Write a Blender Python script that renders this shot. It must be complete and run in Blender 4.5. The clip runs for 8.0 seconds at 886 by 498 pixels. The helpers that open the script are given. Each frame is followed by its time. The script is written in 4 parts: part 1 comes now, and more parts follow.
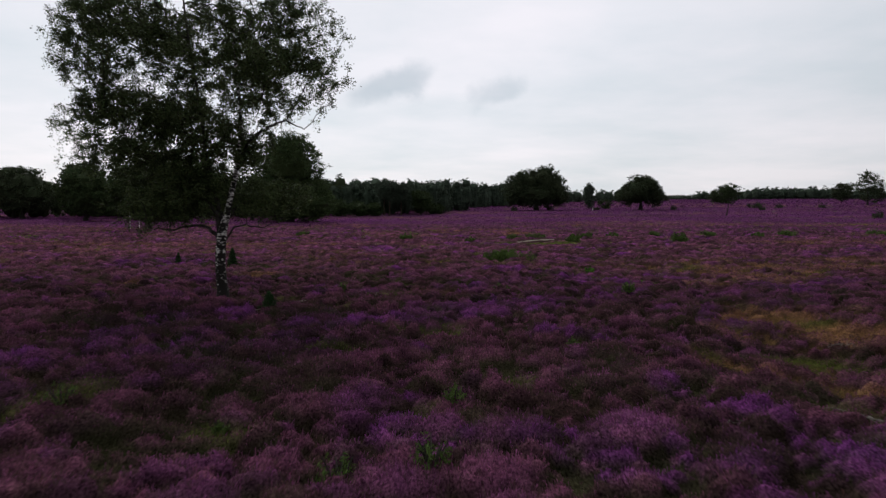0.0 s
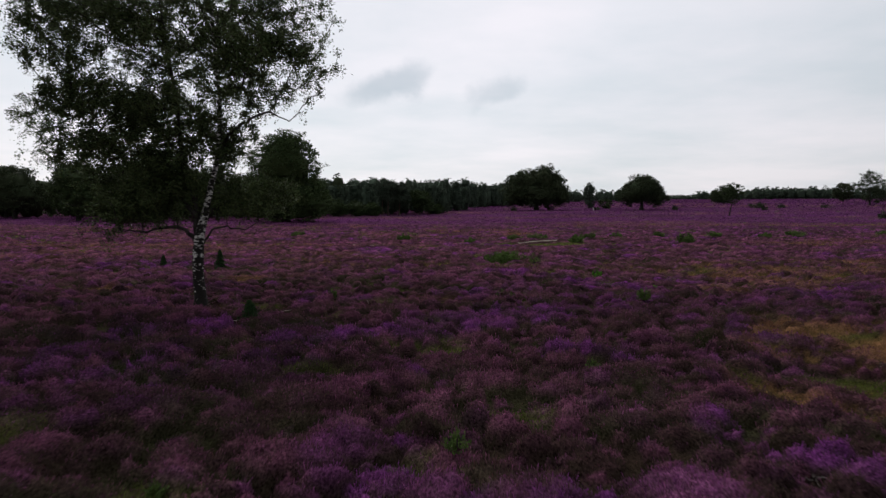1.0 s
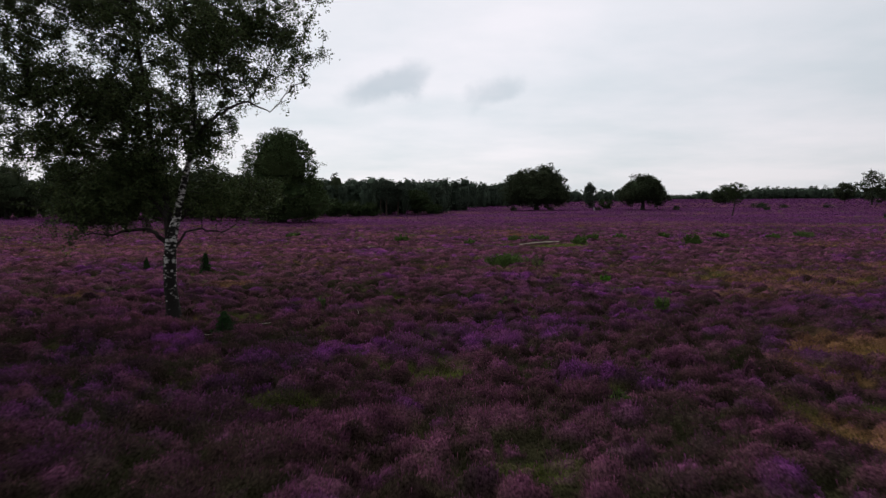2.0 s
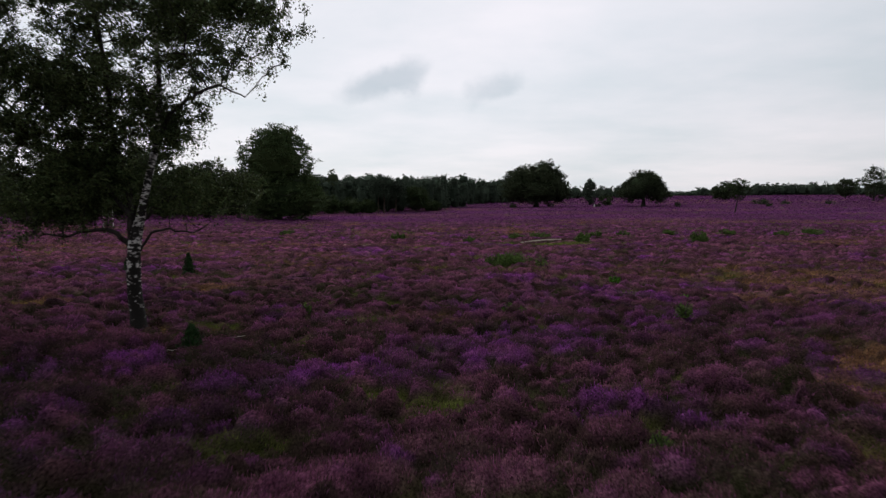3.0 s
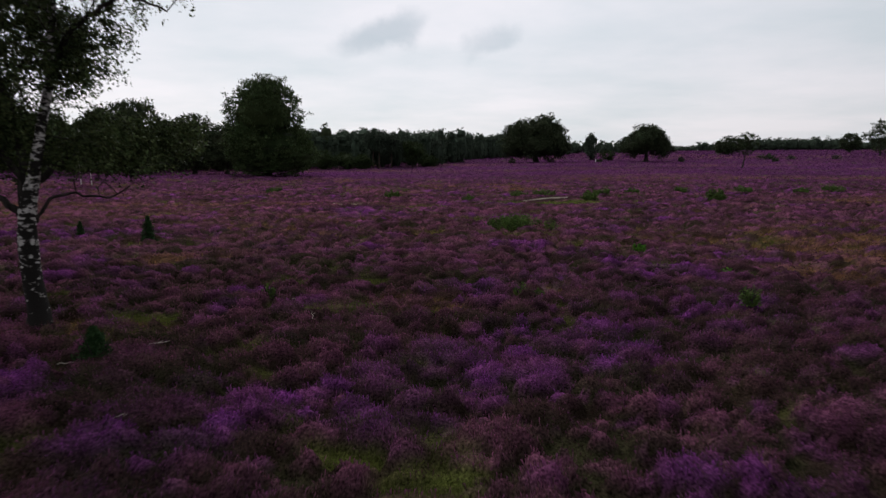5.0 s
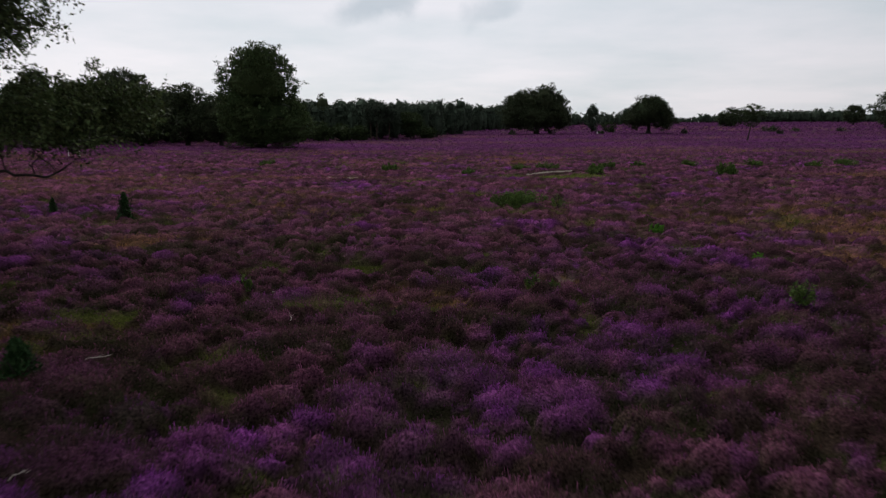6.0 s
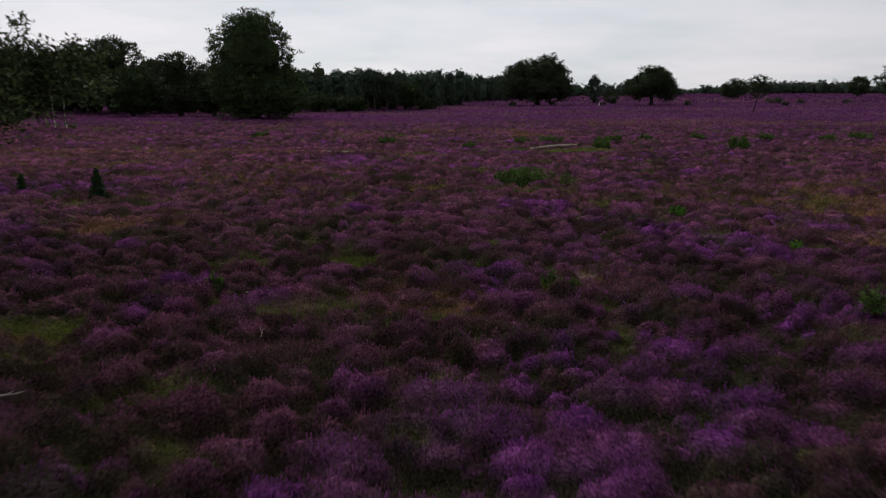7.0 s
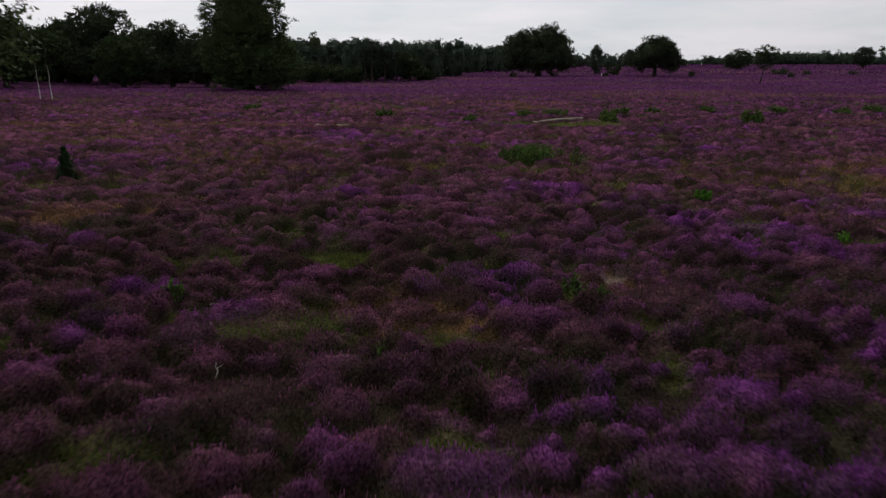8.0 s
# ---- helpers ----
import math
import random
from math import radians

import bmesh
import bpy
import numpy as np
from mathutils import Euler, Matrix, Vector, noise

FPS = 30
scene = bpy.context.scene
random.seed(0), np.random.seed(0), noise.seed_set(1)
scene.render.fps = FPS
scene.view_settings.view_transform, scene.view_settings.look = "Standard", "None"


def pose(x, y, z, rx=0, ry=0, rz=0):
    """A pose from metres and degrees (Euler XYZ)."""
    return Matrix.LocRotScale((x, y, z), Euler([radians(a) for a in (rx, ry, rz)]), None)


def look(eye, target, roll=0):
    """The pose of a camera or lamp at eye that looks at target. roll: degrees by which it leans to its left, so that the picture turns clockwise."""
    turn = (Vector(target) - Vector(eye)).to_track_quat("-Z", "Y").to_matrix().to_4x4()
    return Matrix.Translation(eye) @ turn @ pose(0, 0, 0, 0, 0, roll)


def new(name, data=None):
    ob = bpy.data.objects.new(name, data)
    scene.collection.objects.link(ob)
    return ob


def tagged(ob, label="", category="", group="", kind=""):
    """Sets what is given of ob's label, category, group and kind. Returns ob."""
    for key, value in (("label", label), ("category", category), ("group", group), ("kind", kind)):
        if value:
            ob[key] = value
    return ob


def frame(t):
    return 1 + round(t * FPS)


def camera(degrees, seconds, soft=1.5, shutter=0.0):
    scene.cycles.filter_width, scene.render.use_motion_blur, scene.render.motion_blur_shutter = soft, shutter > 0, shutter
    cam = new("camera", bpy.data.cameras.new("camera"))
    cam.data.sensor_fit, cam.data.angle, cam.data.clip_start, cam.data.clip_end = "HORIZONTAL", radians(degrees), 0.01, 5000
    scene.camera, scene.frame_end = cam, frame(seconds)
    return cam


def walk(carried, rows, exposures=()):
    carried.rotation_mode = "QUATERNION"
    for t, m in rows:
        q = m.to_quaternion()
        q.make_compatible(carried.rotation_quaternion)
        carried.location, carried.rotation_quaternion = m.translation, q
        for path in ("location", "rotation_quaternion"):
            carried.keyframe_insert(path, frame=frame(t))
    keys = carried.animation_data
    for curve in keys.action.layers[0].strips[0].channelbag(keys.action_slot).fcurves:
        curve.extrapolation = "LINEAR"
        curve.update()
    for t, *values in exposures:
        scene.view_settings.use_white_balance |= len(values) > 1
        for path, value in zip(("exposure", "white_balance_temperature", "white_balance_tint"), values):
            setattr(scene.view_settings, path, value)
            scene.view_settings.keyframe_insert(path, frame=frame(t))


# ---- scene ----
cam = camera(65.1, 8.0, soft=1.4, shutter=0.7)
METRES, EYE, TILT, LEAN, TURN = 14.7, 2.5, -1.25, -0.5, 0.0
ROWS = [
    (0.0, 0.0, 0.0, 0.0, -0.02, -2.44, 0.52),
    (0.5, 0.0002, 0.0608, 0.0011, -0.06, -2.44, 0.51),
    (1.0, 0.0003, 0.1215, 0.0021, -0.1, -2.45, 0.51),
    (1.5, 0.0012, 0.1828, 0.0032, -0.13, -2.44, 0.51),
    (3.0, 0.0043, 0.3706, 0.0073, -0.28, -2.72, 0.61),
    (3.5, 0.0052, 0.4328, 0.0081, -0.34, -3.17, 0.62),
    (4.0, 0.0059, 0.4965, 0.0094, -0.38, -4.04, 0.66),
    (4.5, 0.006, 0.5605, 0.0104, -0.45, -5.2, 0.67),
    (6.0, 0.0031, 0.7507, 0.015, -0.63, -8.69, 0.54),
    (6.5, 0.0013, 0.8133, 0.0167, -0.68, -9.86, 0.45),
    (7.0, -0.0001, 0.8759, 0.0184, -0.73, -11.02, 0.39),
    (7.5, -0.0015, 0.9383, 0.0199, -0.79, -12.16, 0.35),
    (8.0, -0.0029, 0.9996, 0.0216, -0.84, -13.32, 0.31),
]
walk(cam, [(t, pose(0, 0, EYE, TILT, LEAN, TURN) @ pose(METRES * x, METRES * y, METRES * z, 90 + pitch, roll, yaw)) for t, x, y, z, yaw, pitch, roll in ROWS],
     exposures=[(0.0, 0.0), (4.0, 0.0), (8.0, -0.17)])

# ---- sky and sun: bright overcast, the veiled sun ahead ----
SUN_ELEVATION, SUN_AZIMUTH = radians(42), radians(-22)   # azimuth clockwise from +y
world = bpy.data.worlds.new("sky")
scene.world = world
world.use_nodes = True


def nodes_of(tree):
    tree.nodes.clear()

    def add(kind, **values):
        n = tree.nodes.new(kind)
        for key, value in values.items():
            setattr(n, key, value)
        return n

    def join(a, b):
        tree.links.new(a, b)
    return add, join


def build_sky():
    add, join = nodes_of(world.node_tree)
    out = add("ShaderNodeOutputWorld")
    back = add("ShaderNodeBackground")
    back.inputs["Strength"].default_value = 0.1
    sky = add("ShaderNodeTexSky", sky_type="NISHITA", sun_disc=False, sun_elevation=SUN_ELEVATION, sun_rotation=SUN_AZIMUTH)
    where = add("ShaderNodeTexCoord")
    # direction -> plane of the cloud layer
    sep = add("ShaderNodeSeparateXYZ")
    join(where.outputs["Generated"], sep.inputs[0])
    lift = add("ShaderNodeMath", operation="MAXIMUM")
    lift.inputs[1].default_value = 0.0
    join(sep.outputs["Z"], lift.inputs[0])
    lift2 = add("ShaderNodeMath", operation="ADD")
    lift2.inputs[1].default_value = 0.12
    join(lift.outputs[0], lift2.inputs[0])
    dx = add("ShaderNodeMath", operation="DIVIDE")
    dy = add("ShaderNodeMath", operation="DIVIDE")
    join(sep.outputs["X"], dx.inputs[0]), join(lift2.outputs[0], dx.inputs[1])
    join(sep.outputs["Y"], dy.inputs[0]), join(lift2.outputs[0], dy.inputs[1])
    flat = add("ShaderNodeCombineXYZ")
    join(dx.outputs[0], flat.inputs[0]), join(dy.outputs[0], flat.inputs[1])
    puffs = add("ShaderNodeTexNoise")
    puffs.inputs["Scale"].default_value, puffs.inputs["Detail"].default_value, puffs.inputs["Roughness"].default_value = 0.55, 6, 0.55
    join(flat.outputs[0], puffs.inputs["Vector"])
    thick = add("ShaderNodeValToRGB")
    thick.color_ramp.elements[0].position, thick.color_ramp.elements[1].position = 0.36, 0.62
    thick.color_ramp.elements[0].color = (0.775, 0.825, 0.885, 1)
    thick.color_ramp.elements[1].color = (1.0, 0.970, 1.03, 1)
    join(puffs.outputs["Fac"], thick.inputs[0])
    # the cloud deck is brightest round the veiled sun
    toward = Vector((math.sin(SUN_AZIMUTH) * math.cos(SUN_ELEVATION), math.cos(SUN_AZIMUTH) * math.cos(SUN_ELEVATION), math.sin(SUN_ELEVATION)))
    dot = add("ShaderNodeVectorMath", operation="DOT_PRODUCT")
    dot.inputs[1].default_value = toward
    join(where.outputs["Generated"], dot.inputs[0])
    glow = add("ShaderNodeMapRange")
    glow.inputs["From Min"].default_value, glow.inputs["From Max"].default_value = -0.6, 0.75
    glow.inputs["To Min"].default_value, glow.inputs["To Max"].default_value = 0.2, 1.0
    join(dot.outputs["Value"], glow.inputs["Value"])
    scaled = add("ShaderNodeVectorMath", operation="SCALE")
    join(thick.outputs["Color"], scaled.inputs[0]), join(glow.outputs[0], scaled.inputs["Scale"])
    # two small grey cloudlets low ahead
    last = scaled.outputs[0]
    for azim, elev, wide, high, depth in ((-4.3, 9.4, 4.6, 1.6, 0.46), (5.0, 8.9, 3.0, 1.2, 0.30)):
        a, e = radians(azim), radians(elev)
        c = Vector((math.sin(a) * math.cos(e), math.cos(a) * math.cos(e), math.sin(e)))
        gap = add("ShaderNodeVectorMath", operation="SUBTRACT")
        gap.inputs[1].default_value = c
        join(where.outputs["Generated"], gap.inputs[0])
        ruffle = add("ShaderNodeTexNoise")
        ruffle.inputs["Scale"].default_value, ruffle.inputs["Detail"].default_value = 13, 6
        join(where.outputs["Generated"], ruffle.inputs["Vector"])
        shift = add("ShaderNodeVectorMath", operation="MULTIPLY_ADD")
        shift.inputs[1].default_value = (0.10, 0.0, 0.07)
        shift.inputs[2].default_value = (-0.05, 0.0, -0.035)
        join(ruffle.outputs["Color"], shift.inputs[0])
        moved = add("ShaderNodeVectorMath", operation="ADD")
        join(gap.outputs[0], moved.inputs[0]), join(shift.outputs[0], moved.inputs[1])
        size = add("ShaderNodeVectorMath", operation="MULTIPLY")
        size.inputs[1].default_value = (1 / radians(wide), 1.0, 1 / radians(high))
        tilt = add("ShaderNodeVectorRotate", rotation_type="Y_AXIS")
        tilt.inputs["Angle"].default_value = radians(20)
        join(moved.outputs[0], tilt.inputs["Vector"])
        join(tilt.outputs[0], size.inputs[0])
        far = add("ShaderNodeVectorMath", operation="LENGTH")
        join(size.outputs[0], far.inputs[0])
        soft = add("ShaderNodeMapRange", interpolation_type="SMOOTHSTEP")
        soft.inputs["From Min"].default_value, soft.inputs["From Max"].default_value = 0.25, 1.05
        soft.inputs["To Min"].default_value, soft.inputs["To Max"].default_value = depth, 0.0
        join(far.outputs["Value"], soft.inputs["Value"])
        tone = add("ShaderNodeMix", data_type="RGBA")
        grey = [i for i in tone.inputs if i.type == "RGBA"]
        grey[1].default_value = (0.28, 0.40, 0.48, 1)
        fac = [i for i in tone.inputs if i.type == "VALUE"]
        join(soft.outputs[0], fac[0])
        join(last, grey[0])
        last = [o for o in tone.outputs if o.type == "RGBA"][0]
    deck = add("ShaderNodeVectorMath", operation="SCALE")
    deck.inputs["Scale"].default_value = 9.35
    join(last, deck.inputs[0])
    veil = add("ShaderNodeMix", data_type="RGBA")
    cols = [i for i in veil.inputs if i.type == "RGBA"]
    [i for i in veil.inputs if i.type == "VALUE"][0].default_value = 0.92
    join(sky.outputs[0], cols[0]), join(deck.outputs[0], cols[1])
    join([o for o in veil.outputs if o.type == "RGBA"][0], back.inputs["Color"])
    join(back.outputs[0], out.inputs[0])


build_sky()
sun = new("sun", bpy.data.lights.new("sun", "SUN"))
sun.data.energy, sun.data.angle, sun.data.color = 1.5, radians(11), (1.0, 0.96, 0.9)
sun.matrix_world = look((60 * math.sin(SUN_AZIMUTH), 60 * math.cos(SUN_AZIMUTH), 60 * math.tan(SUN_ELEVATION)), (0, 0, 0))


# ---- materials ----
def plant_material(name, base=None, spread=0.25, hue=0.02, rough=0.75, through_light=0.25, tint="tint"):
    """Leaves and sprigs: colour from the plant's own tint or a base colour, varied piece by piece."""
    m = bpy.data.materials.new(name)
    m.use_nodes = True
    add, join = nodes_of(m.node_tree)
    out = add("ShaderNodeOutputMaterial")
    bsdf = add("ShaderNodeBsdfPrincipled")
    bsdf.inputs["Roughness"].default_value = rough
    bsdf.inputs["Specular IOR Level"].default_value = 0.0 if base is None else 0.04
    geo = add("ShaderNodeNewGeometry")
    hsv = add("ShaderNodeHueSaturation")
    if base is None:
        attr = add("ShaderNodeAttribute", attribute_name=tint)
        join(attr.outputs["Color"], hsv.inputs["Color"])
    else:
        hsv.inputs["Color"].default_value = (*base, 1)
    value = add("ShaderNodeMapRange")
    value.inputs["To Min"].default_value, value.inputs["To Max"].default_value = 1 - spread, 1 + spread
    join(geo.outputs["Random Per Island"], value.inputs["Value"])
    where = add("ShaderNodeTexCoord")
    # metre-wide tone variation, strong enough to paint lit and shaded leaf clumps
    blotch = add("ShaderNodeTexNoise")
    blotch.inputs["Scale"].default_value = 0.9
    join(where.outputs["Object"], blotch.inputs["Vector"])
    mul = add("ShaderNodeMath", operation="MULTIPLY_ADD")
    mul.inputs[1].default_value, mul.inputs[2].default_value = 1.3, 0.35
    join(blotch.outputs["Fac"], mul.inputs[0])
    both = add("ShaderNodeMath", operation="MULTIPLY")
    join(value.outputs[0], both.inputs[0]), join(mul.outputs[0], both.inputs[1])
    join(both.outputs[0], hsv.inputs["Value"])
    turn = add("ShaderNodeMapRange")
    turn.inputs["To Min"].default_value, turn.inputs["To Max"].default_value = 0.5 - hue, 0.5 + hue
    wn = add("ShaderNodeTexWhiteNoise", noise_dimensions="1D")
    join(geo.outputs["Random Per Island"], wn.inputs["W"])
    join(wn.outputs["Value"], turn.inputs["Value"]), join(turn.outputs[0], hsv.inputs["Hue"])
    join(hsv.outputs[0], bsdf.inputs["Base Color"])
    if through_light:
        tr = add("ShaderNodeBsdfTranslucent")
        join(hsv.outputs[0], tr.inputs["Color"])
        mix = add("ShaderNodeMixShader")
        mix.inputs[0].default_value = through_light
        join(bsdf.outputs[0], mix.inputs[1]), join(tr.outputs[0], mix.inputs[2]), join(mix.outputs[0], out.inputs[0])
    else:
        join(bsdf.outputs[0], out.inputs[0])
    return m


def surface_material(name, stops, scale=6.0, detail=6, rough=0.85, bump=0.4, bump_scale=30.0, stretch=(1, 1, 1), attribute=""):
    """A matt surface: a noise ramp through the colour stops, fine relief, and the attribute's colour in place of the ramp if one is named."""
    m = bpy.data.materials.new(name)
    m.use_nodes = True
    add, join = nodes_of(m.node_tree)
    out = add("ShaderNodeOutputMaterial")
    bsdf = add("ShaderNodeBsdfPrincipled")
    bsdf.inputs["Roughness"].default_value = rough
    bsdf.inputs["Specular IOR Level"].default_value = 0.0 if attribute else 0.05
    where = add("ShaderNodeTexCoord")
    mapping = add("ShaderNodeMapping")
    mapping.inputs["Scale"].default_value = stretch
    join(where.outputs["Object"], mapping.inputs["Vector"])
    grain = add("ShaderNodeTexNoise")
    grain.inputs["Scale"].default_value, grain.inputs["Detail"].default_value = scale, detail
    join(mapping.outputs[0], grain.inputs["Vector"])
    ramp = add("ShaderNodeValToRGB")
    els = ramp.color_ramp.elements
    while len(els) < len(stops):
        els.new(0.5)
    for el, (at, col) in zip(els, stops):
        el.position, el.color = at, (*col, 1)
    join(grain.outputs["Fac"], ramp.inputs[0])
    if attribute:
        attr = add("ShaderNodeAttribute", attribute_name=attribute)
        mix = add("ShaderNodeVectorMath", operation="MULTIPLY")
        join(attr.outputs["Color"], mix.inputs[0]), join(ramp.outputs["Color"], mix.inputs[1])
        speck = add("ShaderNodeTexNoise")
        speck.inputs["Scale"].default_value, speck.inputs["Detail"].default_value = 38, 3
        join(where.outputs["Object"], speck.inputs["Vector"])
        sharp = add("ShaderNodeMapRange")
        sharp.inputs["From Min"].default_value, sharp.inputs["From Max"].default_value = 0.32, 0.70
        sharp.inputs["To Min"].default_value, sharp.inputs["To Max"].default_value = 0.25, 1.75
        join(speck.outputs["Fac"], sharp.inputs["Value"])
        grained = add("ShaderNodeVectorMath", operation="SCALE")
        join(mix.outputs[0], grained.inputs[0]), join(sharp.outputs[0], grained.inputs["Scale"])
        join(grained.outputs[0], bsdf.inputs["Base Color"])
    else:
        join(ramp.outputs["Color"], bsdf.inputs["Base Color"])
    fine = add("ShaderNodeTexNoise")
    fine.inputs["Scale"].default_value, fine.inputs["Detail"].default_value = bump_scale, 5
    join(mapping.outputs[0], fine.inputs["Vector"])
    b = add("ShaderNodeBump")
    b.inputs["Strength"].default_value, b.inputs["Distance"].default_value = bump, 0.03
    join(fine.outputs["Fac"], b.inputs["Height"]), join(b.outputs[0], bsdf.inputs["Normal"])
    join(bsdf.outputs[0], out.inputs[0])
    return m


HEATH_SOIL = surface_material("heath_soil", [(0.3, (0.55, 0.55, 0.55)), (0.7, (1.35, 1.3, 1.25))], scale=2.5, bump=1.0, bump_scale=34, attribute="tint")
HEATHER = plant_material("heather_sprigs", spread=0.32, hue=0.015, through_light=0.35)
BIRCH_LEAF = plant_material("birch_leaves", (0.068, 0.092, 0.036), spread=0.6, hue=0.025, rough=0.5, through_light=0.14)
OAK_LEAF = plant_material("oak_leaves", (0.042, 0.056, 0.028), spread=0.4, hue=0.02, through_light=0.08)
BEECH_LEAF = plant_material("beech_leaves", (0.052, 0.078, 0.030), spread=0.45, hue=0.02, through_light=0.16)
GREEN_LEAF = plant_material("fresh_leaves", (0.036, 0.054, 0.021), spread=0.35, hue=0.02, through_light=0.12)
PINE_LEAF = plant_material("pine_needles", (0.050, 0.070, 0.048), spread=0.3, hue=0.015, through_light=0.08)
BROOM_LEAF = plant_material("broom_leaves", (0.068, 0.108, 0.028), spread=0.45, hue=0.02, through_light=0.25)
BRIGHT_LEAF = plant_material("bright_leaves", (0.08, 0.20, 0.025), spread=0.3, hue=0.015, through_light=0.3)
SAPLING_LEAF = plant_material("sapling_needles", (0.029, 0.062, 0.022), spread=0.35, hue=0.015, through_light=0.1)
DARK_BARK = surface_material("dark_bark", [(0.35, (0.022, 0.019, 0.017)), (0.7, (0.065, 0.058, 0.052))], scale=9, stretch=(1, 1, 0.25), bump=0.8)
PINE_BARK = surface_material("pine_bark", [(0.35, (0.045, 0.034, 0.028)), (0.7, (0.12, 0.085, 0.068))], scale=6, stretch=(1, 1, 0.3), bump=0.8)
PALE_WOOD = surface_material("weathered_wood", [(0.3, (0.22, 0.19, 0.16)), (0.7, (0.48, 0.44, 0.39))], scale=14, bump=0.4)
GREY_WOOD = surface_material("dead_heather_wood", [(0.3, (0.07, 0.06, 0.055)), (0.7, (0.20, 0.18, 0.165))], scale=14, bump=0.4)
SAND = surface_material("pale_sand", [(0.3, (0.26, 0.23, 0.19)), (0.7, (0.42, 0.38, 0.32))], scale=5, bump=0.3)
PAINTED = surface_material("white_paint", [(0.3, (0.68, 0.68, 0.66)), (0.7, (0.82, 0.82, 0.80))], scale=8, bump=0.2)


def birch_bark():
    """White bark: dark cross bands, black fissured plates towards the foot."""
    m = bpy.data.materials.new("birch_bark")
    m.use_nodes = True
    add, join = nodes_of(m.node_tree)
    out = add("ShaderNodeOutputMaterial")
    bsdf = add("ShaderNodeBsdfPrincipled")
    bsdf.inputs["Roughness"].default_value = 0.8
    bsdf.inputs["Specular IOR Level"].default_value = 0.1
    where = add("ShaderNodeTexCoord")
    mp = add("ShaderNodeMapping")
    mp.inputs["Scale"].default_value = (1.7, 1.7, 3.6)
    join(where.outputs["Object"], mp.inputs["Vector"])
    bands = add("ShaderNodeTexNoise")
    bands.inputs["Scale"].default_value, bands.inputs["Detail"].default_value = 5.5, 7
    join(mp.outputs[0], bands.inputs["Vector"])
    plates = add("ShaderNodeTexNoise")
    plates.inputs["Scale"].default_value, plates.inputs["Detail"].default_value = 6.5, 6
    join(where.outputs["Object"], plates.inputs["Vector"])
    sep = add("ShaderNodeSeparateXYZ")
    join(where.outputs["Object"], sep.inputs[0])
    foot = add("ShaderNodeMapRange")
    foot.inputs["From Min"].default_value, foot.inputs["From Max"].default_value = 0.0, 1.9
    foot.inputs["To Min"].default_value, foot.inputs["To Max"].default_value = 0.095, -0.015
    join(sep.outputs["Z"], foot.inputs["Value"])
    mean = add("ShaderNodeMath", operation="MULTIPLY_ADD")
    mean.inputs[1].default_value = 0.55
    half = add("ShaderNodeMath", operation="MULTIPLY")
    half.inputs[1].default_value = 0.45
    join(plates.outputs["Fac"], half.inputs[0])
    join(bands.outputs["Fac"], mean.inputs[0]), join(half.outputs[0], mean.inputs[2])
    worn = add("ShaderNodeMath", operation="ADD")
    join(mean.outputs[0], worn.inputs[0]), join(foot.outputs[0], worn.inputs[1])
    ramp = add("ShaderNodeValToRGB")
    e = ramp.color_ramp.elements
    e.new(0.5)
    for el, (at, col) in zip(e, ((0.415, (0.60, 0.58, 0.55)), (0.455, (0.27, 0.255, 0.24)), (0.485, (0.022, 0.02, 0.018)))):
        el.position, el.color = at, (*col, 1)
    join(worn.outputs[0], ramp.inputs[0]), join(ramp.outputs[0], bsdf.inputs["Base Color"])
    b = add("ShaderNodeBump")
    b.inputs["Strength"].default_value, b.inputs["Distance"].default_value, b.invert = 0.8, 0.03, True
    join(worn.outputs[0], b.inputs["Height"]), join(b.outputs[0], bsdf.inputs["Normal"])
    join(bsdf.outputs[0], out.inputs[0])
    return m


BIRCH_BARK = birch_bark()

# ---- numbers to build with ----
rng = np.random.default_rng(7)


def lattice(ix, iy, seed):
    h = (ix.astype(np.int64) * 374761393 + iy.astype(np.int64) * 668265263 + seed * 974634777) & 0xFFFFFFFF
    h = ((h ^ (h >> 13)) * 1274126177) & 0xFFFFFFFF
    return ((h ^ (h >> 16)) & 0xFFFFFF) / float(0xFFFFFF)


def value_noise(x, y, seed):
    ix, iy = np.floor(x), np.floor(y)
    fx, fy = x - ix, y - iy
    fx, fy = fx * fx * (3 - 2 * fx), fy * fy * (3 - 2 * fy)
    a, b = lattice(ix, iy, seed), lattice(ix + 1, iy, seed)
    c, d = lattice(ix, iy + 1, seed), lattice(ix + 1, iy + 1, seed)
    return (a * (1 - fx) + b * fx) * (1 - fy) + (c * (1 - fx) + d * fx) * fy


def cloud(x, y, size, seed, octaves=4):
    """Layered noise, about 0 to 1, with its largest forms as wide as size."""
    total, weight, amp = 0.0, 0.0, 1.0
    for k in range(octaves):
        f = 2.0 ** k / size
        total, weight = total + amp * value_noise(x * f + 17.3 * k, y * f - 9.1 * k, seed + k), weight + amp
        amp *= 0.55
    return total / weight


def step(a, b, v):
    t = np.clip((v - a) / (b - a), 0, 1)
    return t * t * (3 - 2 * t)


# ---- the lie of the land ----
PROFILE_Y = (-400, -40, 0, 30, 60, 100, 170, 300, 450, 900, 3500)
PROFILE_Z = (3.0, 0.5, -0.06, -0.68, -0.9, -0.2, 0.6, 2.9, 4.8, 5.0, 5.0)


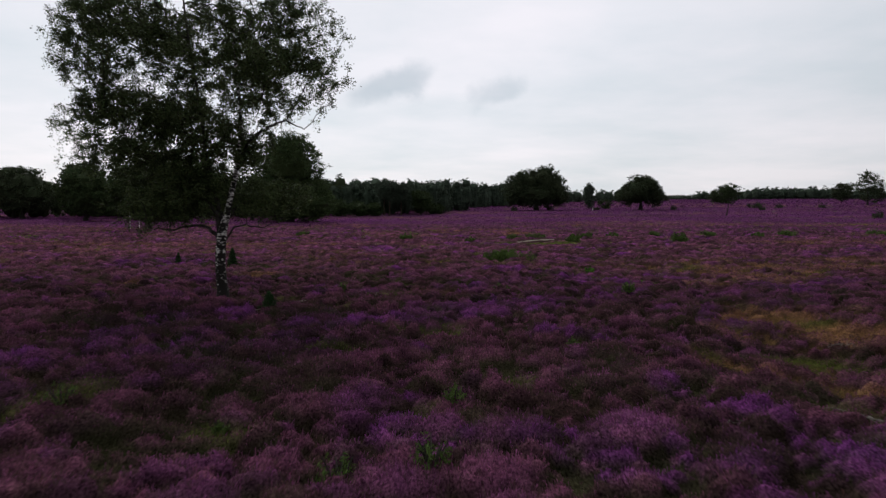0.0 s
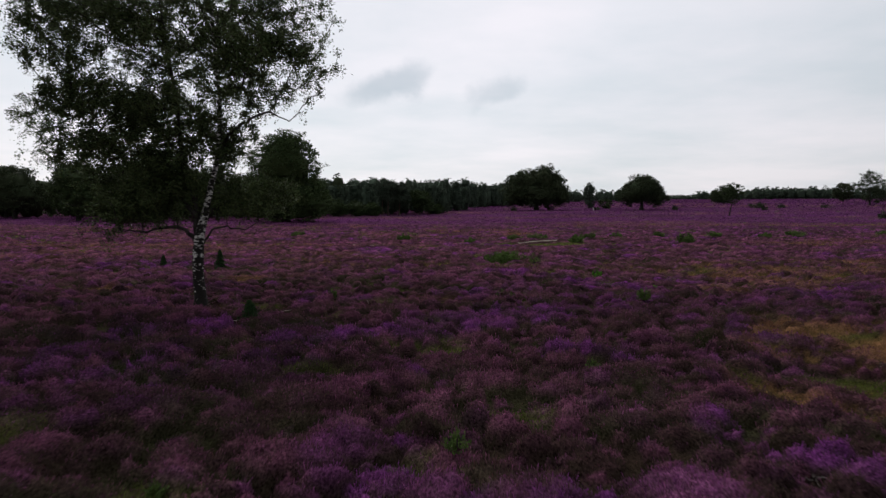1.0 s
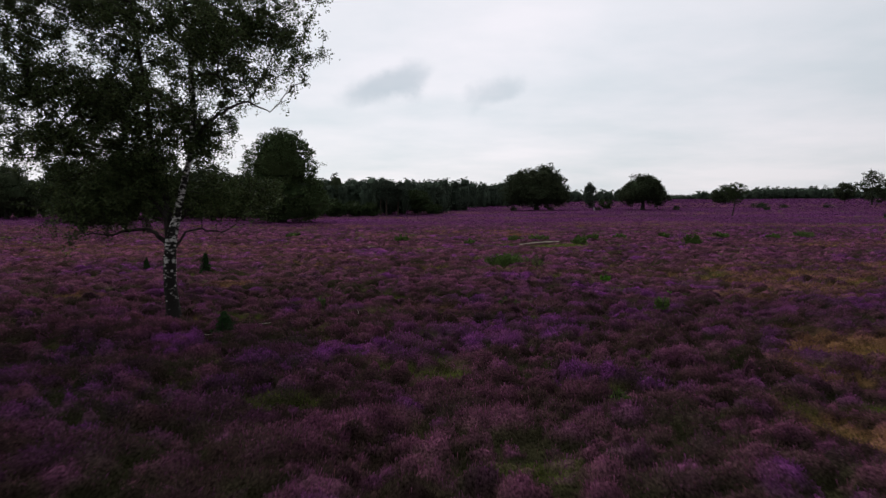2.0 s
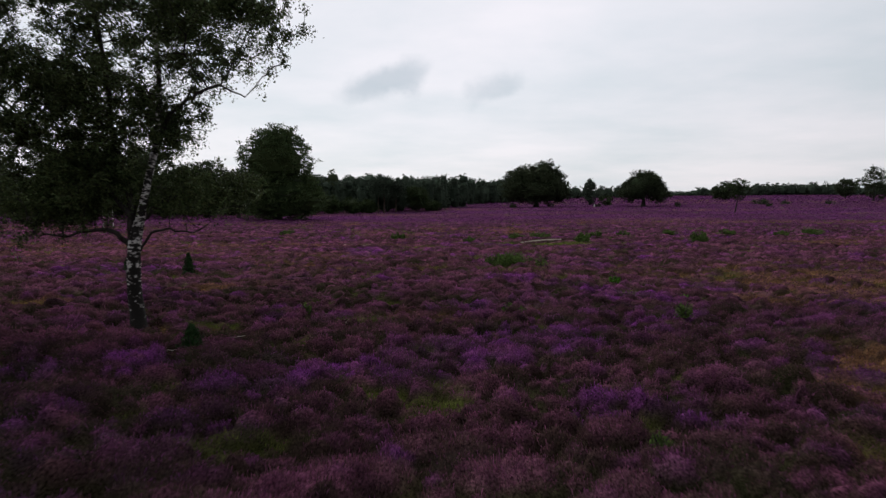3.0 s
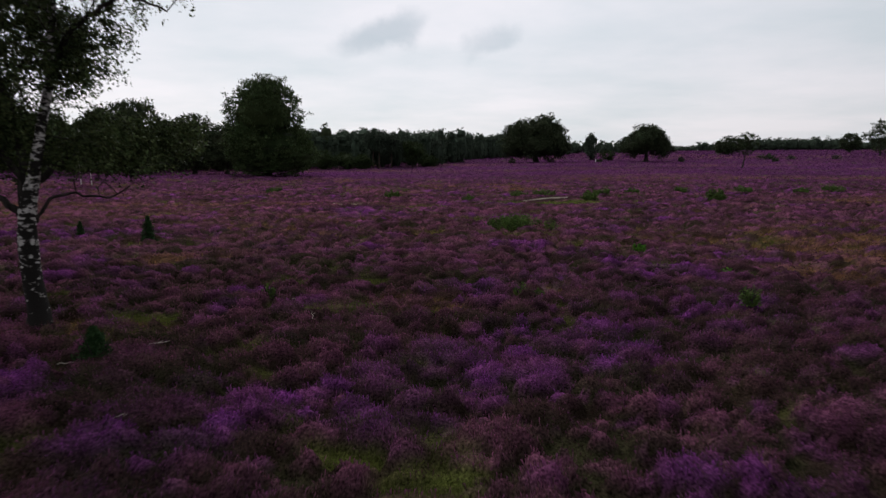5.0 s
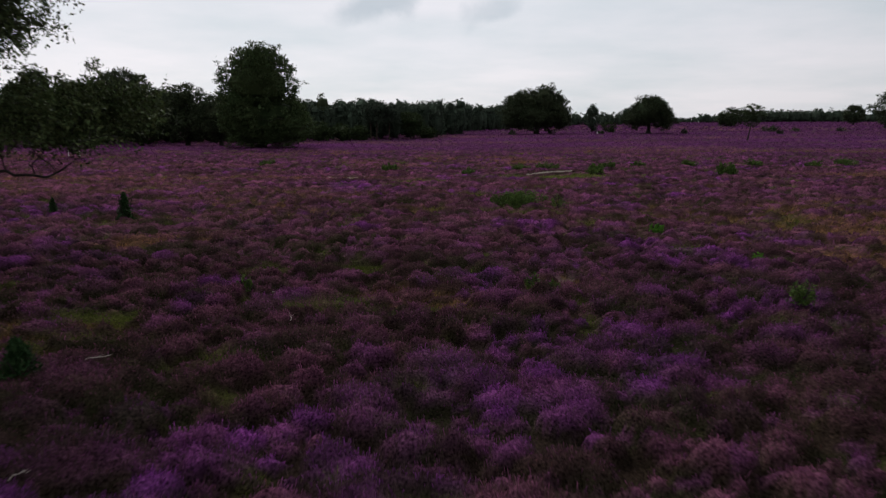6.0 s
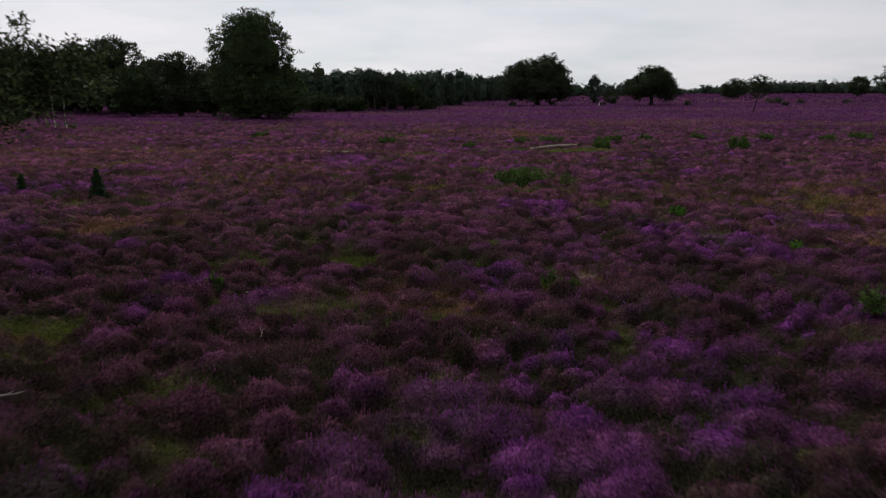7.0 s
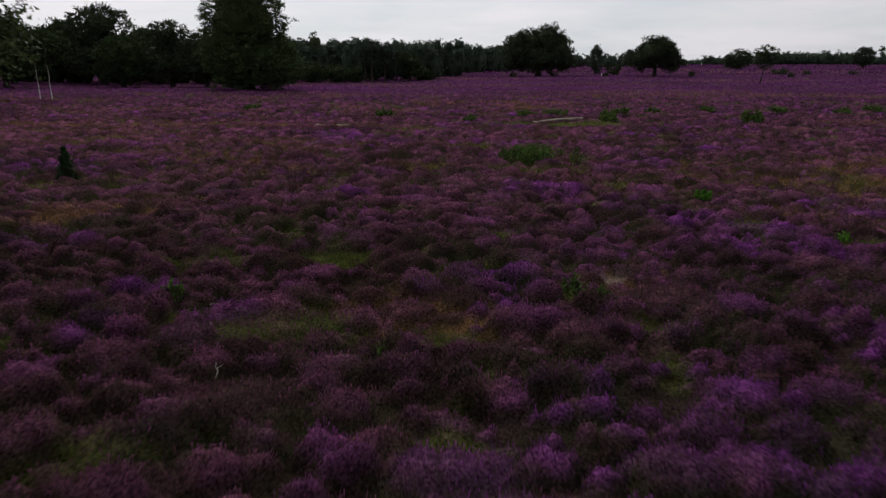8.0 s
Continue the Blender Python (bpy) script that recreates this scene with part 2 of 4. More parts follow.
def land(x, y):
    """Height of the soil, without its cushions."""
    x, y = np.asarray(x, float), np.asarray(y, float)
    z = sum(np.interp(y * (1 + 0.09 * k) + 2.0 * k, PROFILE_Y, PROFILE_Z) for k in (-1, 0, 1)) / 3
    z = z + 0.0045 * x * step(60, 120, y) * step(500, 200, np.abs(x))
    near = step(120, 30, y)
    z = z - 0.55 * np.exp(-((x - 7.6) / 3.0) ** 2 - ((y - 12.2) / 3.4) ** 2)      # grassy hollow
    z = z - 0.28 * np.exp(-((x - 10.5) / 3.6) ** 2 - ((y - 32) / 6.0) ** 2)
    z = z + 0.30 * np.exp(-((x - 8.3) / 3.2) ** 2 - ((y - 60.6) / 2.2) ** 2)
    z = z + (cloud(x, y, 9.0, 3, 2) - 0.5) * 0.22 * near
    z = z + (cloud(x, y, 40.0, 5, 2) - 0.5) * 0.7 * step(60, 110, y)
    return z


def spots(x, y, places):
    v = np.zeros_like(x)
    wx, wy = x + (cloud(x, y, 2.2, 41, 3) - 0.5) * 1.6, y + (cloud(x, y, 2.2, 47, 3) - 0.5) * 1.9
    for cx, cy, rx, ry in places:
        d = ((wx - cx) / (rx * 1.15)) ** 2 + ((wy - cy) / (ry * 1.15)) ** 2
        v = np.maximum(v, step(1.25, 0.45, d))
    return v


STRAW = ((8.7, 17.2, 2.4, 2.4), (5.2, 13.2, 0.55, 1.5), (6.6, 11.0, 0.9, 1.0), (5.6, 12.2, 0.5, 1.3), (15.9, 32.4, 4.0, 4.5), (18.6, 36.8, 5.5, 5.0), (-11.5, 25.4, 1.1, 1.2), (-0.1, 23.8, 0.32, 0.7),
         (9.1, 31.0, 0.9, 0.9), (-7.9, 29.3, 0.7, 1.2), (-5.8, 38.8, 0.6, 1.2), (-10.9, 43.0, 0.9, 1.8), (12.5, 27.5, 2.6, 3.0), (6.1, 77, 7, 5.0), (-11.2, 90, 6.0, 5.0), (34.4, 57.3, 9.0, 4.0))
GREEN = ((5.9, 11.2, 0.5, 0.8), (-11.9, 25.4, 0.7, 1.0), (8.4, 57.4, 2.2, 1.3), (-0.9, 53.4, 1.5, 1.5), (4.5, 17.7, 0.5, 0.35), (-0.4, 15.5, 0.3, 0.25), (0.6, 15.1, 0.25, 0.2),
         (-1.2, 22.5, 0.35, 0.6), (-1.4, 25.9, 0.5, 0.7), (0.3, 21.9, 0.32, 0.4), (-3.3, 22.9, 0.2, 0.3), (-6.0, 31.4, 0.6, 0.7), (10.2, 57.6, 1.8, 1.6), (5.0, 57.6, 1.8, 1.4))
GREEN_TOO = ((8.6, 17.6, 0.9, 0.9), (1.7, 44.3, 1.0, 1.6), (3.2, 37.4, 1.6, 1.2), (2.3, 24.0, 0.35, 0.4), (-5.3, 21.4, 0.9, 0.4), (3.2, 30.5, 0.8, 0.6), (7.6, 13.6, 0.9, 0.8), (4.3, 7.6, 0.35, 0.3))
BLOOM = ((-7.1, 12.1, 0.9, 1.3), (-5.4, 12.5, 0.56, 0.9), (-0.5, 7.6, 0.75, 0.8), (1.7, 7.0, 0.75, 0.8), (3.4, 9.3, 0.4, 0.6), (-5.4, 17.2, 0.6, 0.7), (5.9, 28.1, 1.6, 1.6), (5.6, 26.3, 0.7, 1.0),
         (5.4, 22.3, 0.75, 0.8), (1.1, 20.0, 0.6, 0.6), (2.4, 20.7, 0.63, 0.7), (-2.9, 22.6, 0.6, 0.45), (6.9, 26.1, 0.56, 0.9), (4.6, 21.9, 0.52, 0.55), (1.4, 19.5, 0.4, 0.4), (-3.7, 21.8, 0.4, 0.35),
         (-4.0, 23.8, 0.42, 0.4), (-2.3, 32.4, 0.74, 0.8), (3.2, 32.2, 0.66, 1.0), (-0.6, 8.6, 0.5, 0.4), (4.0, 8.5, 0.5, 0.4))
DULL = ((-5.9, 14.8, 1.2, 1.1), (-5.2, 10.4, 0.6, 0.7), (-3.6, 15.6, 0.95, 1.2), (-1.4, 9.4, 1.0, 1.0), (-3.0, 7.8, 0.9, 0.9), (3.2, 7.1, 0.5, 0.7), (-1.0, 18.3, 0.9, 0.8), (-2.5, 18.6, 0.75, 0.9),
        (-3.7, 16.8, 0.75, 1.0), (-1.6, 22.2, 0.45, 0.8), (-2.1, 20.3, 0.65, 0.6), (1.1, 21.5, 0.36, 0.5), (1.0, 26.0, 0.4, 0.6), (-7.5, 16.5, 2.0, 1.6), (-6.5, 8.8, 1.5, 1.0), (-4.5, 19.4, 1.4, 0.8))
SPARSE = ((13.5, 30.0, 3.6, 4.5), (16.5, 36.5, 5.0, 5.0), (8.9, 17.4, 2.4, 2.2), (3.1, 24.9, 0.7, 0.5), (-9.5, 41.0, 3.0, 2.2), (-6.5, 30.5, 1.4, 1.2), (-5.0, 37.0, 2.2, 1.6), (10.6, 36.6, 2.8, 2.8), (8.4, 36.2, 1.8, 1.8), (12.2, 34.0, 2.4, 2.2), (9.4, 30.6, 1.6, 1.6), (9.2, 16.4, 1.8, 1.6), (7.0, 12.6, 1.2, 1.3), (-6.0, 20.6, 1.6, 0.9), (-0.2, 23.0, 0.9, 0.9), (2.9, 24.8, 0.8, 0.6))
BARE = ((3.1, 24.8, 0.25, 0.2), (10.6, 31.2, 0.35, 0.2), (5.0, 9.8, 0.15, 0.1), (4.1, 7.5, 0.15, 0.12), (9.0, 38.6, 0.25, 0.2))


PATHS = ((6.3, 58.9, 9.8, 60.6, 0.12), (-7.0, 56.8, -4.6, 57.1, 0.08))


def cover(x, y):
    """How much grass, straw, bloom and bare sand grows or lies at a place."""
    straw = spots(x, y, STRAW)
    straw = straw * (0.15 + 0.85 * step(0.42, 0.58, cloud(x, y * 1.2, 1.5, 67, 4)))
    straw = np.maximum(straw, 1.0 * np.exp(-((y - 57 - 0.02 * x - 2.5 * (cloud(x, y * 0, 14, 60, 2) - 0.5)) / 1.5) ** 2) * step(2, -8, x))
    straw = np.maximum(straw, 0.5 * step(0.62, 0.78, cloud(x, y * 1.6, 6.0, 11)) * step(24, 32, y))
    straw = np.maximum(straw, 0.5 * step(0.48, 0.68, cloud(x, y * 1.4, 8.0, 64)) * step(26, 40, y) * step(14, -4, x))
    straw = np.maximum(straw, 0.55 * step(0.52, 0.70, cloud(x * 0.3, y, 9.0, 66, 3)) * step(60, 75, y))
    green = np.maximum(spots(x, y, GREEN), spots(x, y, GREEN_TOO))
    green = green * np.maximum(0.12 + 0.88 * step(0.42, 0.58, cloud(x, y, 1.1, 68, 3)), 0.5 * step(44, 50, y))
    green = np.maximum(green, 0.6 * step(0.64, 0.74, cloud(x, y, 1.3, 23)))
    between = 1 - step(0.2, 0.6, cushions(x, y)[1])      # the gaps between bushes
    thin = spots(x, y, SPARSE) * (0.12 + 0.88 * between) * (0.4 + 0.6 * step(0.36, 0.54, cloud(x, y, 1.0, 69, 3)))
    straw = straw * (1 - (0.3 + 0.35 * step(22, 28, y)) * (1 - between))
    green, straw = np.maximum(green, 0.40 * thin), np.maximum(straw, 0.62 * thin)
    bloom = 0.15 + 0.7 * step(0.38, 0.66, 0.5 * cloud(x, y, 3.2, 31) + 0.5 * cloud(x, y, 0.8, 37, 2))
    bloom = np.maximum(bloom, 0.95 * spots(x, y, BLOOM))
    bloom = bloom * (1 - 0.5 * spots(x, y, DULL)) * (1 - 0.75 * green) * (1 - 0.7 * straw)
    vivid = np.maximum(0.62 * spots(x, y, BLOOM), 0.75 * step(0.54, 0.72, cloud(x, y, 2.4, 53)))
    vivid = np.clip(vivid + 0.38 * np.exp(-((x - 5.5) / 3.6) ** 2 - ((y - 22.5) / 5.5) ** 2), 0, 1)      # the richest slope
    bare = spots(x, y, BARE)
    for x0, y0, x1, y1, wide in PATHS:
        f = (x - x0) / (x1 - x0)
        off = np.abs(y - (y0 + (y1 - y0) * f + 0.08 * np.sin(f * 5)))
        bare = np.maximum(bare, ((f > 0) & (f < 1) & (off < 0.5 * wide + 0.25)) * 0.9)
    return green, straw, bloom, vivid, bare


def cushions(x, y):
    """Height of the domed heather bushes over the soil, how near a bush's crown the place is, the bush's own random number, the way out from its middle, and the tufts on it."""
    best, crown, own = np.zeros_like(x), np.zeros_like(x), np.full_like(x, 0.5)
    outx, outy = np.zeros_like(x), np.zeros_like(x)
    # uneven outlines
    wx = 0.78 * x + 0.32 * (cloud(x, y, 0.45, 131, 4) - 0.5)
    wy = y + 0.32 * (cloud(x, y, 0.45, 137, 4) - 0.5)
    for size, seed, low, high, absent in ((0.86, 71, 0.20, 0.34, 0.72), (0.46, 77, 0.15, 0.31, 0.32), (0.25, 83, 0.05, 0.16, 0.25)):
        ix, iy = np.floor(wx / size), np.floor(wy / size)
        for ox in (-1, 0, 1):
            for oy in (-1, 0, 1):
                jx, jy = ix + ox, iy + oy
                one = lattice(jx, jy, seed)
                two, three, four = np.mod(one * 57.31, 1.0), np.mod(one * 311.7, 1.0), np.mod(one * 1733.9, 1.0)
                cx, cy = (jx + one) * size, (jy + two) * size
                r = size * (0.34 + 0.34 * three)
                h = (low + (high - low) * four) * (np.mod(one * 4591.7, 1.0) > absent)
                ux, uy = (wx - cx) / r, (wy - cy) / r
                rise = np.clip(1 - ux * ux - uy * uy, 0, 1) ** 0.6
                won = h * rise > best
                best, crown = np.where(won, h * rise, best), np.where(won, rise, crown)
                own = np.where(won, np.mod(one * 7919.3, 1.0), own)
                outx, outy = np.where(won, ux, outx), np.where(won, uy, outy)
    # tufts on every bush
    size = 0.15
    ix, iy = np.floor(x / size), np.floor(y / size)
    tuft, froth = np.zeros_like(x), np.zeros_like(x)
    for ox in (-1, 0, 1):
        for oy in (-1, 0, 1):
            jx, jy = ix + ox, iy + oy
            one = lattice(jx, jy, 119)
            two = np.mod(one * 57.31, 1.0)
            lift = np.clip(1 - ((x - (jx + one) * size) ** 2 + (y - (jy + two) * size) ** 2) / (0.62 * size) ** 2, 0, 1) ** 0.6
            h = lift * (0.02 + 0.07 * np.mod(one * 311.7, 1.0))
            froth = np.where(h > tuft, lift, froth)
            tuft = np.maximum(tuft, h)
    return best + tuft * (0.45 + 0.55 * crown), crown, own, outx, outy, froth


def top(x, y, cov=None):
    """Height of the surface that the sprigs stand on."""
    x, y = np.asarray(x, float), np.asarray(y, float)
    green, straw, bloom, vivid, bare = cov or cover(x, y)
    keep = np.clip(1 - 0.75 * green - 0.6 * straw - bare, 0.05, 1) * (0.45 + 0.55 * step(150, 55, y))
    keep = keep * (1 - 0.97 * np.exp(-((x - 8.2) / 2.6) ** 2 - ((y - 58.4) / 2.8) ** 2))
    c = cushions(x, y)
    return land(x, y), c[0] * keep, c


def ground_at(x, y):
    return float(land(np.array([x]), np.array([y]))[0])


# ---- building ----
def raw_mesh(name, verts, faces, material, tint=None, smooth=False):
    """A mesh from arrays of vertices and of faces that all have the same number of corners."""
    me = bpy.data.meshes.new(name)
    verts, faces = np.asarray(verts, np.float32), np.asarray(faces, np.int32)
    n, k = faces.shape
    me.vertices.add(len(verts))
    me.vertices.foreach_set("co", verts.ravel())
    me.loops.add(n * k)
    me.loops.foreach_set("vertex_index", faces.ravel())
    me.polygons.add(n)
    me.polygons.foreach_set("loop_start", np.arange(0, n * k, k, dtype=np.int32))
    me.polygons.foreach_set("use_smooth", np.full(n, smooth, dtype=bool))
    me.update(calc_edges=True)
    if tint is not None:
        layer = me.attributes.new("tint", "FLOAT_COLOR", "POINT")
        layer.data.foreach_set("color", np.column_stack((tint, np.ones(len(tint)))).astype(np.float32).ravel())
    me.materials.append(material)
    return me


def part(name, mesh, parent, label=""):
    ob = new(name, mesh)
    ob.parent = parent
    return tagged(ob, label)


def thing(name, x, y, z, label, category, group=""):
    ob = new(name)
    ob.location = (x, y, z)
    ob.empty_display_size = 0.3
    return tagged(ob, label, category, group)


def tube(path, radii, sides=8, wobble=0.0, seed=0):
    """Vertices and quads of a tapering tube along a path."""
    path, radii = np.asarray(path, float), np.asarray(radii, float)
    d = np.gradient(path, axis=0)
    d /= np.linalg.norm(d, axis=1)[:, None] + 1e-9
    ref = np.where(np.abs(d[:, 2:3]) > 0.9, np.array([[1.0, 0, 0]]), np.array([[0, 0, 1.0]]))
    u = np.cross(d, ref)
    u /= np.linalg.norm(u, axis=1)[:, None]
    v = np.cross(d, u)
    ang = np.linspace(0, 2 * np.pi, sides, endpoint=False)
    r = radii[:, None] * (1 + wobble * (np.random.default_rng(seed).random((len(path), sides)) - 0.5))
    pts = path[:, None, :] + r[..., None] * (np.cos(ang)[None, :, None] * u[:, None, :] + np.sin(ang)[None, :, None] * v[:, None, :])
    n = len(path)
    i = np.arange(n - 1)[:, None] * sides + np.arange(sides)[None, :]
    j = np.arange(n - 1)[:, None] * sides + (np.arange(sides)[None, :] + 1) % sides
    quads = np.stack((i, j, j + sides, i + sides), -1).reshape(-1, 4)
    return pts.reshape(-1, 3), quads


def merge(pieces):
    vs, fs, o = [], [], 0
    for v, f in pieces:
        vs.append(v), fs.append(f + o)
        o += len(v)
    return np.concatenate(vs), np.concatenate(fs)


def leaf_cards(places, size, r, droop=0.0, slim=0.6):
    """Small rhombic leaves at the places, turned at random."""
    n = len(places)
    a = r.normal(size=(n, 3))
    a[:, 2] -= droop
    a /= np.linalg.norm(a, axis=1)[:, None]
    b = np.cross(a, r.normal(size=(n, 3)))
    b /= np.linalg.norm(b, axis=1)[:, None]
    s = (size * (0.6 + 0.8 * r.random(n)))[:, None]
    v = np.stack((places - a * s * 0.5, places + b * s * slim * 0.5, places + a * s * 0.5, places - b * s * slim * 0.5), 1).reshape(-1, 3)
    return v, np.arange(4 * n).reshape(-1, 4)


def in_lumps(lumps, n, r, shell=0.0):
    """n points in a union of ellipsoids (centre, radii), chosen by volume; shell 0..1 draws them outwards."""
    vol = np.array([l[3] * l[4] * l[5] for l in lumps])
    pick = r.choice(len(lumps), n, p=vol / vol.sum())
    L = np.array(lumps)[pick]
    d = r.normal(size=(n, 3))
    d /= np.linalg.norm(d, axis=1)[:, None]
    rad = r.random(n) ** (1 / (3 + 6 * shell))
    return L[:, :3] + d * rad[:, None] * L[:, 3:6]


def grow(stems, tips, r, reach=0.45, rise=0.25, twig=0.006, power=2.2):
    """Branches from the stems to all the tips: each tip joins the nearest wood. Returns nodes, parents, radii and which tips' nodes they end in."""
    pos, par = [], []
    for stem in stems:
        start = len(pos)
        for k, p in enumerate(stem["path"]):
            pos.append(np.array(p, float))
            par.append(stem["from"] if k == 0 else start + k - 1)
    n0 = len(pos)
    axis = np.array(pos)
    order = np.argsort(np.min(np.linalg.norm(tips[:, None, :] - axis[None], axis=2), axis=1))
    P = np.zeros((n0 + len(tips) * 16, 3))
    D = np.zeros(len(P))
    P[:n0] = axis
    count, ends = n0, []
    for t in order:
        tip = tips[t]
        gap = P[:count] - tip
        dist = np.linalg.norm(gap, axis=1)
        cost = dist + 0.28 * D[:count] + 0.9 * np.clip(gap[:, 2] - 0.15 * dist, 0, None)
        b = int(np.argmin(cost))
        steps = int(np.clip(np.ceil(dist[b] / reach), 1, 14))
        bow = rise * dist[b]
        side = r.normal(size=3) * 0.06 * dist[b]
        prev = b
        for s in range(1, steps + 1):
            f = s / steps
            p = P[b] * (1 - f) + tip * f
            p = p + np.array([0, 0, bow]) * math.sin(math.pi * f) + side * math.sin(math.pi * f) + (r.normal(size=3) * 0.03 * (f < 1))
            P[count] = p
            par.append(prev)
            D[count] = D[prev] + dist[b] / steps
            prev = count
            count += 1
        ends.append(prev)
    P = P[:count]
    area = np.zeros(count)
    area[ends] += twig ** power
    for i in range(count - 1, n0 - 1, -1):
        if area[i] == 0:
            area[i] = twig ** power
        area[par[i]] += area[i]
    return P, np.array(par), area ** (1 / power), n0, np.array(ends)


def branch_mesh(P, par, rad, first, sides=5):
    """Every twig and limb past the stems as short tapering tubes."""
    i = np.arange(first, len(P))
    a, b = P[par[i]], P[i]
    ra, rb = np.minimum(rad[par[i]], rad[i] * 1.35), rad[i]
    d = b - a
    d /= np.linalg.norm(d, axis=1)[:, None] + 1e-9
    ref = np.where(np.abs(d[:, 2:3]) > 0.9, np.array([[1.0, 0, 0]]), np.array([[0, 0, 1.0]]))
    u = np.cross(d, ref)
    u /= np.linalg.norm(u, axis=1)[:, None]
    v = np.cross(d, u)
    ang = np.linspace(0, 2 * np.pi, sides, endpoint=False)
    ring = np.cos(ang)[None, :, None] * u[:, None, :] + np.sin(ang)[None, :, None] * v[:, None, :]
    lo, hi = a[:, None] + ring * ra[:, None, None], b[:, None] + ring * rb[:, None, None]
    n = len(i)
    verts = np.concatenate((lo, hi), 1).reshape(-1, 3)
    k = np.arange(sides)
    q = np.stack((k, (k + 1) % sides, (k + 1) % sides + sides, k + sides), -1)
    return verts, (np.arange(n)[:, None, None] * 2 * sides + q[None]).reshape(-1, 4)


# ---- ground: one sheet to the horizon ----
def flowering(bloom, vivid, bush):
    """Share of flowers and their vividness, bush by bush, most on the crowns and tufts; the steep falloff also paints
    the gaps dark.
    """
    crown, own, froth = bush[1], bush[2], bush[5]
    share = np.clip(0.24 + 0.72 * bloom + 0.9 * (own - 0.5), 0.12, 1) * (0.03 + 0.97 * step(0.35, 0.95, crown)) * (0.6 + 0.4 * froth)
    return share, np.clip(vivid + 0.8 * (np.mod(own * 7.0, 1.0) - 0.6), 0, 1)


FADED, RICH = np.array((0.222, 0.071, 0.150)), np.array((0.236, 0.044, 0.288))
LEAFY, WOODY = np.array((0.055, 0.045, 0.029)), np.array((0.056, 0.037, 0.031))


def heath_tint(green, straw, bloom, vivid, bare, x, y, bush):
    """The mat's colour: woody heather with the shade of the gaps painted in, its flowers, grass, straw and sand."""
    n = cloud(x, y, 0.5, 90, 3)[:, None]
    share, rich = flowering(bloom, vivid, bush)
    rich = np.maximum(rich, step(60, 110, y) * (0.62 + 0.38 * cloud(x, y * 2.0, 18.0, 58, 3)))
    far = step(70, 120, y)
    share = ((0.55 + 0.35 * step(24, 50, y)) * share * (1 - far) + (0.09 + 0.36 * cloud(x, y * 2.5, 14.0, 59, 3)) * far)[:, None]
    flower = FADED * (1 - rich[:, None]) + RICH * rich[:, None]
    mossy = step(0.47, 0.64, cloud(x, y, 1.1, 93, 3))[:, None]
    # wood scaled to 0.40: the shade between bushes is put into its colour
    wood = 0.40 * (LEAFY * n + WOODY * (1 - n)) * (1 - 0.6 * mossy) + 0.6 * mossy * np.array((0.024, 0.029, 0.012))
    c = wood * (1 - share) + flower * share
    lush = (1 + 0.55 * step(44, 50, y))[:, None]
    for w, col in ((green, np.array((0.048, 0.060, 0.014)) * lush), (straw, np.array((0.180, 0.094, 0.048))), (bare, np.array((0.115, 0.088, 0.072)))):
        c = c * (1 - 0.85 * w[:, None]) + 0.85 * w[:, None] * col * (0.6 + 0.8 * n)
    return c


def grown(start, end, first, growth):
    """Grid lines from start towards end, their steps growing."""
    out, v, s = [], start, first
    while (end - v) * (end - start) > 0:
        s *= growth
        v += s if end > start else -s
        out.append(v)
    return out


class Heath:
    """The sheet's own grid, a fan that widens ahead, from which everything that grows on it takes its height and cover."""
    near = list(np.arange(-5.0, 4.8, 0.10)) + list(np.arange(4.8, 24, 0.052))
    middle = grown(near[-1], 110, 0.052, 1.0095)
    ys = np.array(grown(-5.0, -420, 0.12, 1.12)[::-1] + near + middle + grown(middle[-1], 3400, 0.9, 1.045))
    inner = 410
    flank = np.array(grown(0.0, 1.0, 0.00008, 1.17))
    layers = {}

    @staticmethod
    def half(y):
        """Half the width of the fan's fine part."""
        return np.maximum(0.66 * np.clip(y, 3.0, 800) + 1.3, 11.0)


def build_ground():
    ys = Heath.ys
    W = Heath.half(ys)[:, None]
    fine = np.linspace(-1, 1, Heath.inner + 1)[None, :] * W
    side = W + (2600 - W) * np.minimum(Heath.flank, 1.0)[None, :]
    X = np.concatenate((-side[:, ::-1], fine, side), 1)
    h, w = X.shape
    x, y = X.ravel(), np.repeat(ys, w)
    cov = cover(x, y)
    soil, domes, bush = top(x, y, cov)
    z = soil + domes - 0.012
    k = len(Heath.flank)
    for key, c in zip(("z", "green", "straw", "bloom", "vivid", "bare"), (z, *cov)):
        Heath.layers[key] = c.reshape(h, w)[:, k:k + Heath.inner + 1]
    i = (np.arange(h - 1)[:, None] * w + np.arange(w - 1)[None, :])
    quads = np.stack((i, i + 1, i + 1 + w, i + w), -1).reshape(-1, 4)
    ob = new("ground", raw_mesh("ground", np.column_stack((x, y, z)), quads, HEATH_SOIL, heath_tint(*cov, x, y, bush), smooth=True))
    tagged(ob, "cushioned heath ground of purple heather, moss and grass patches", "ground", kind="structure")


build_ground()


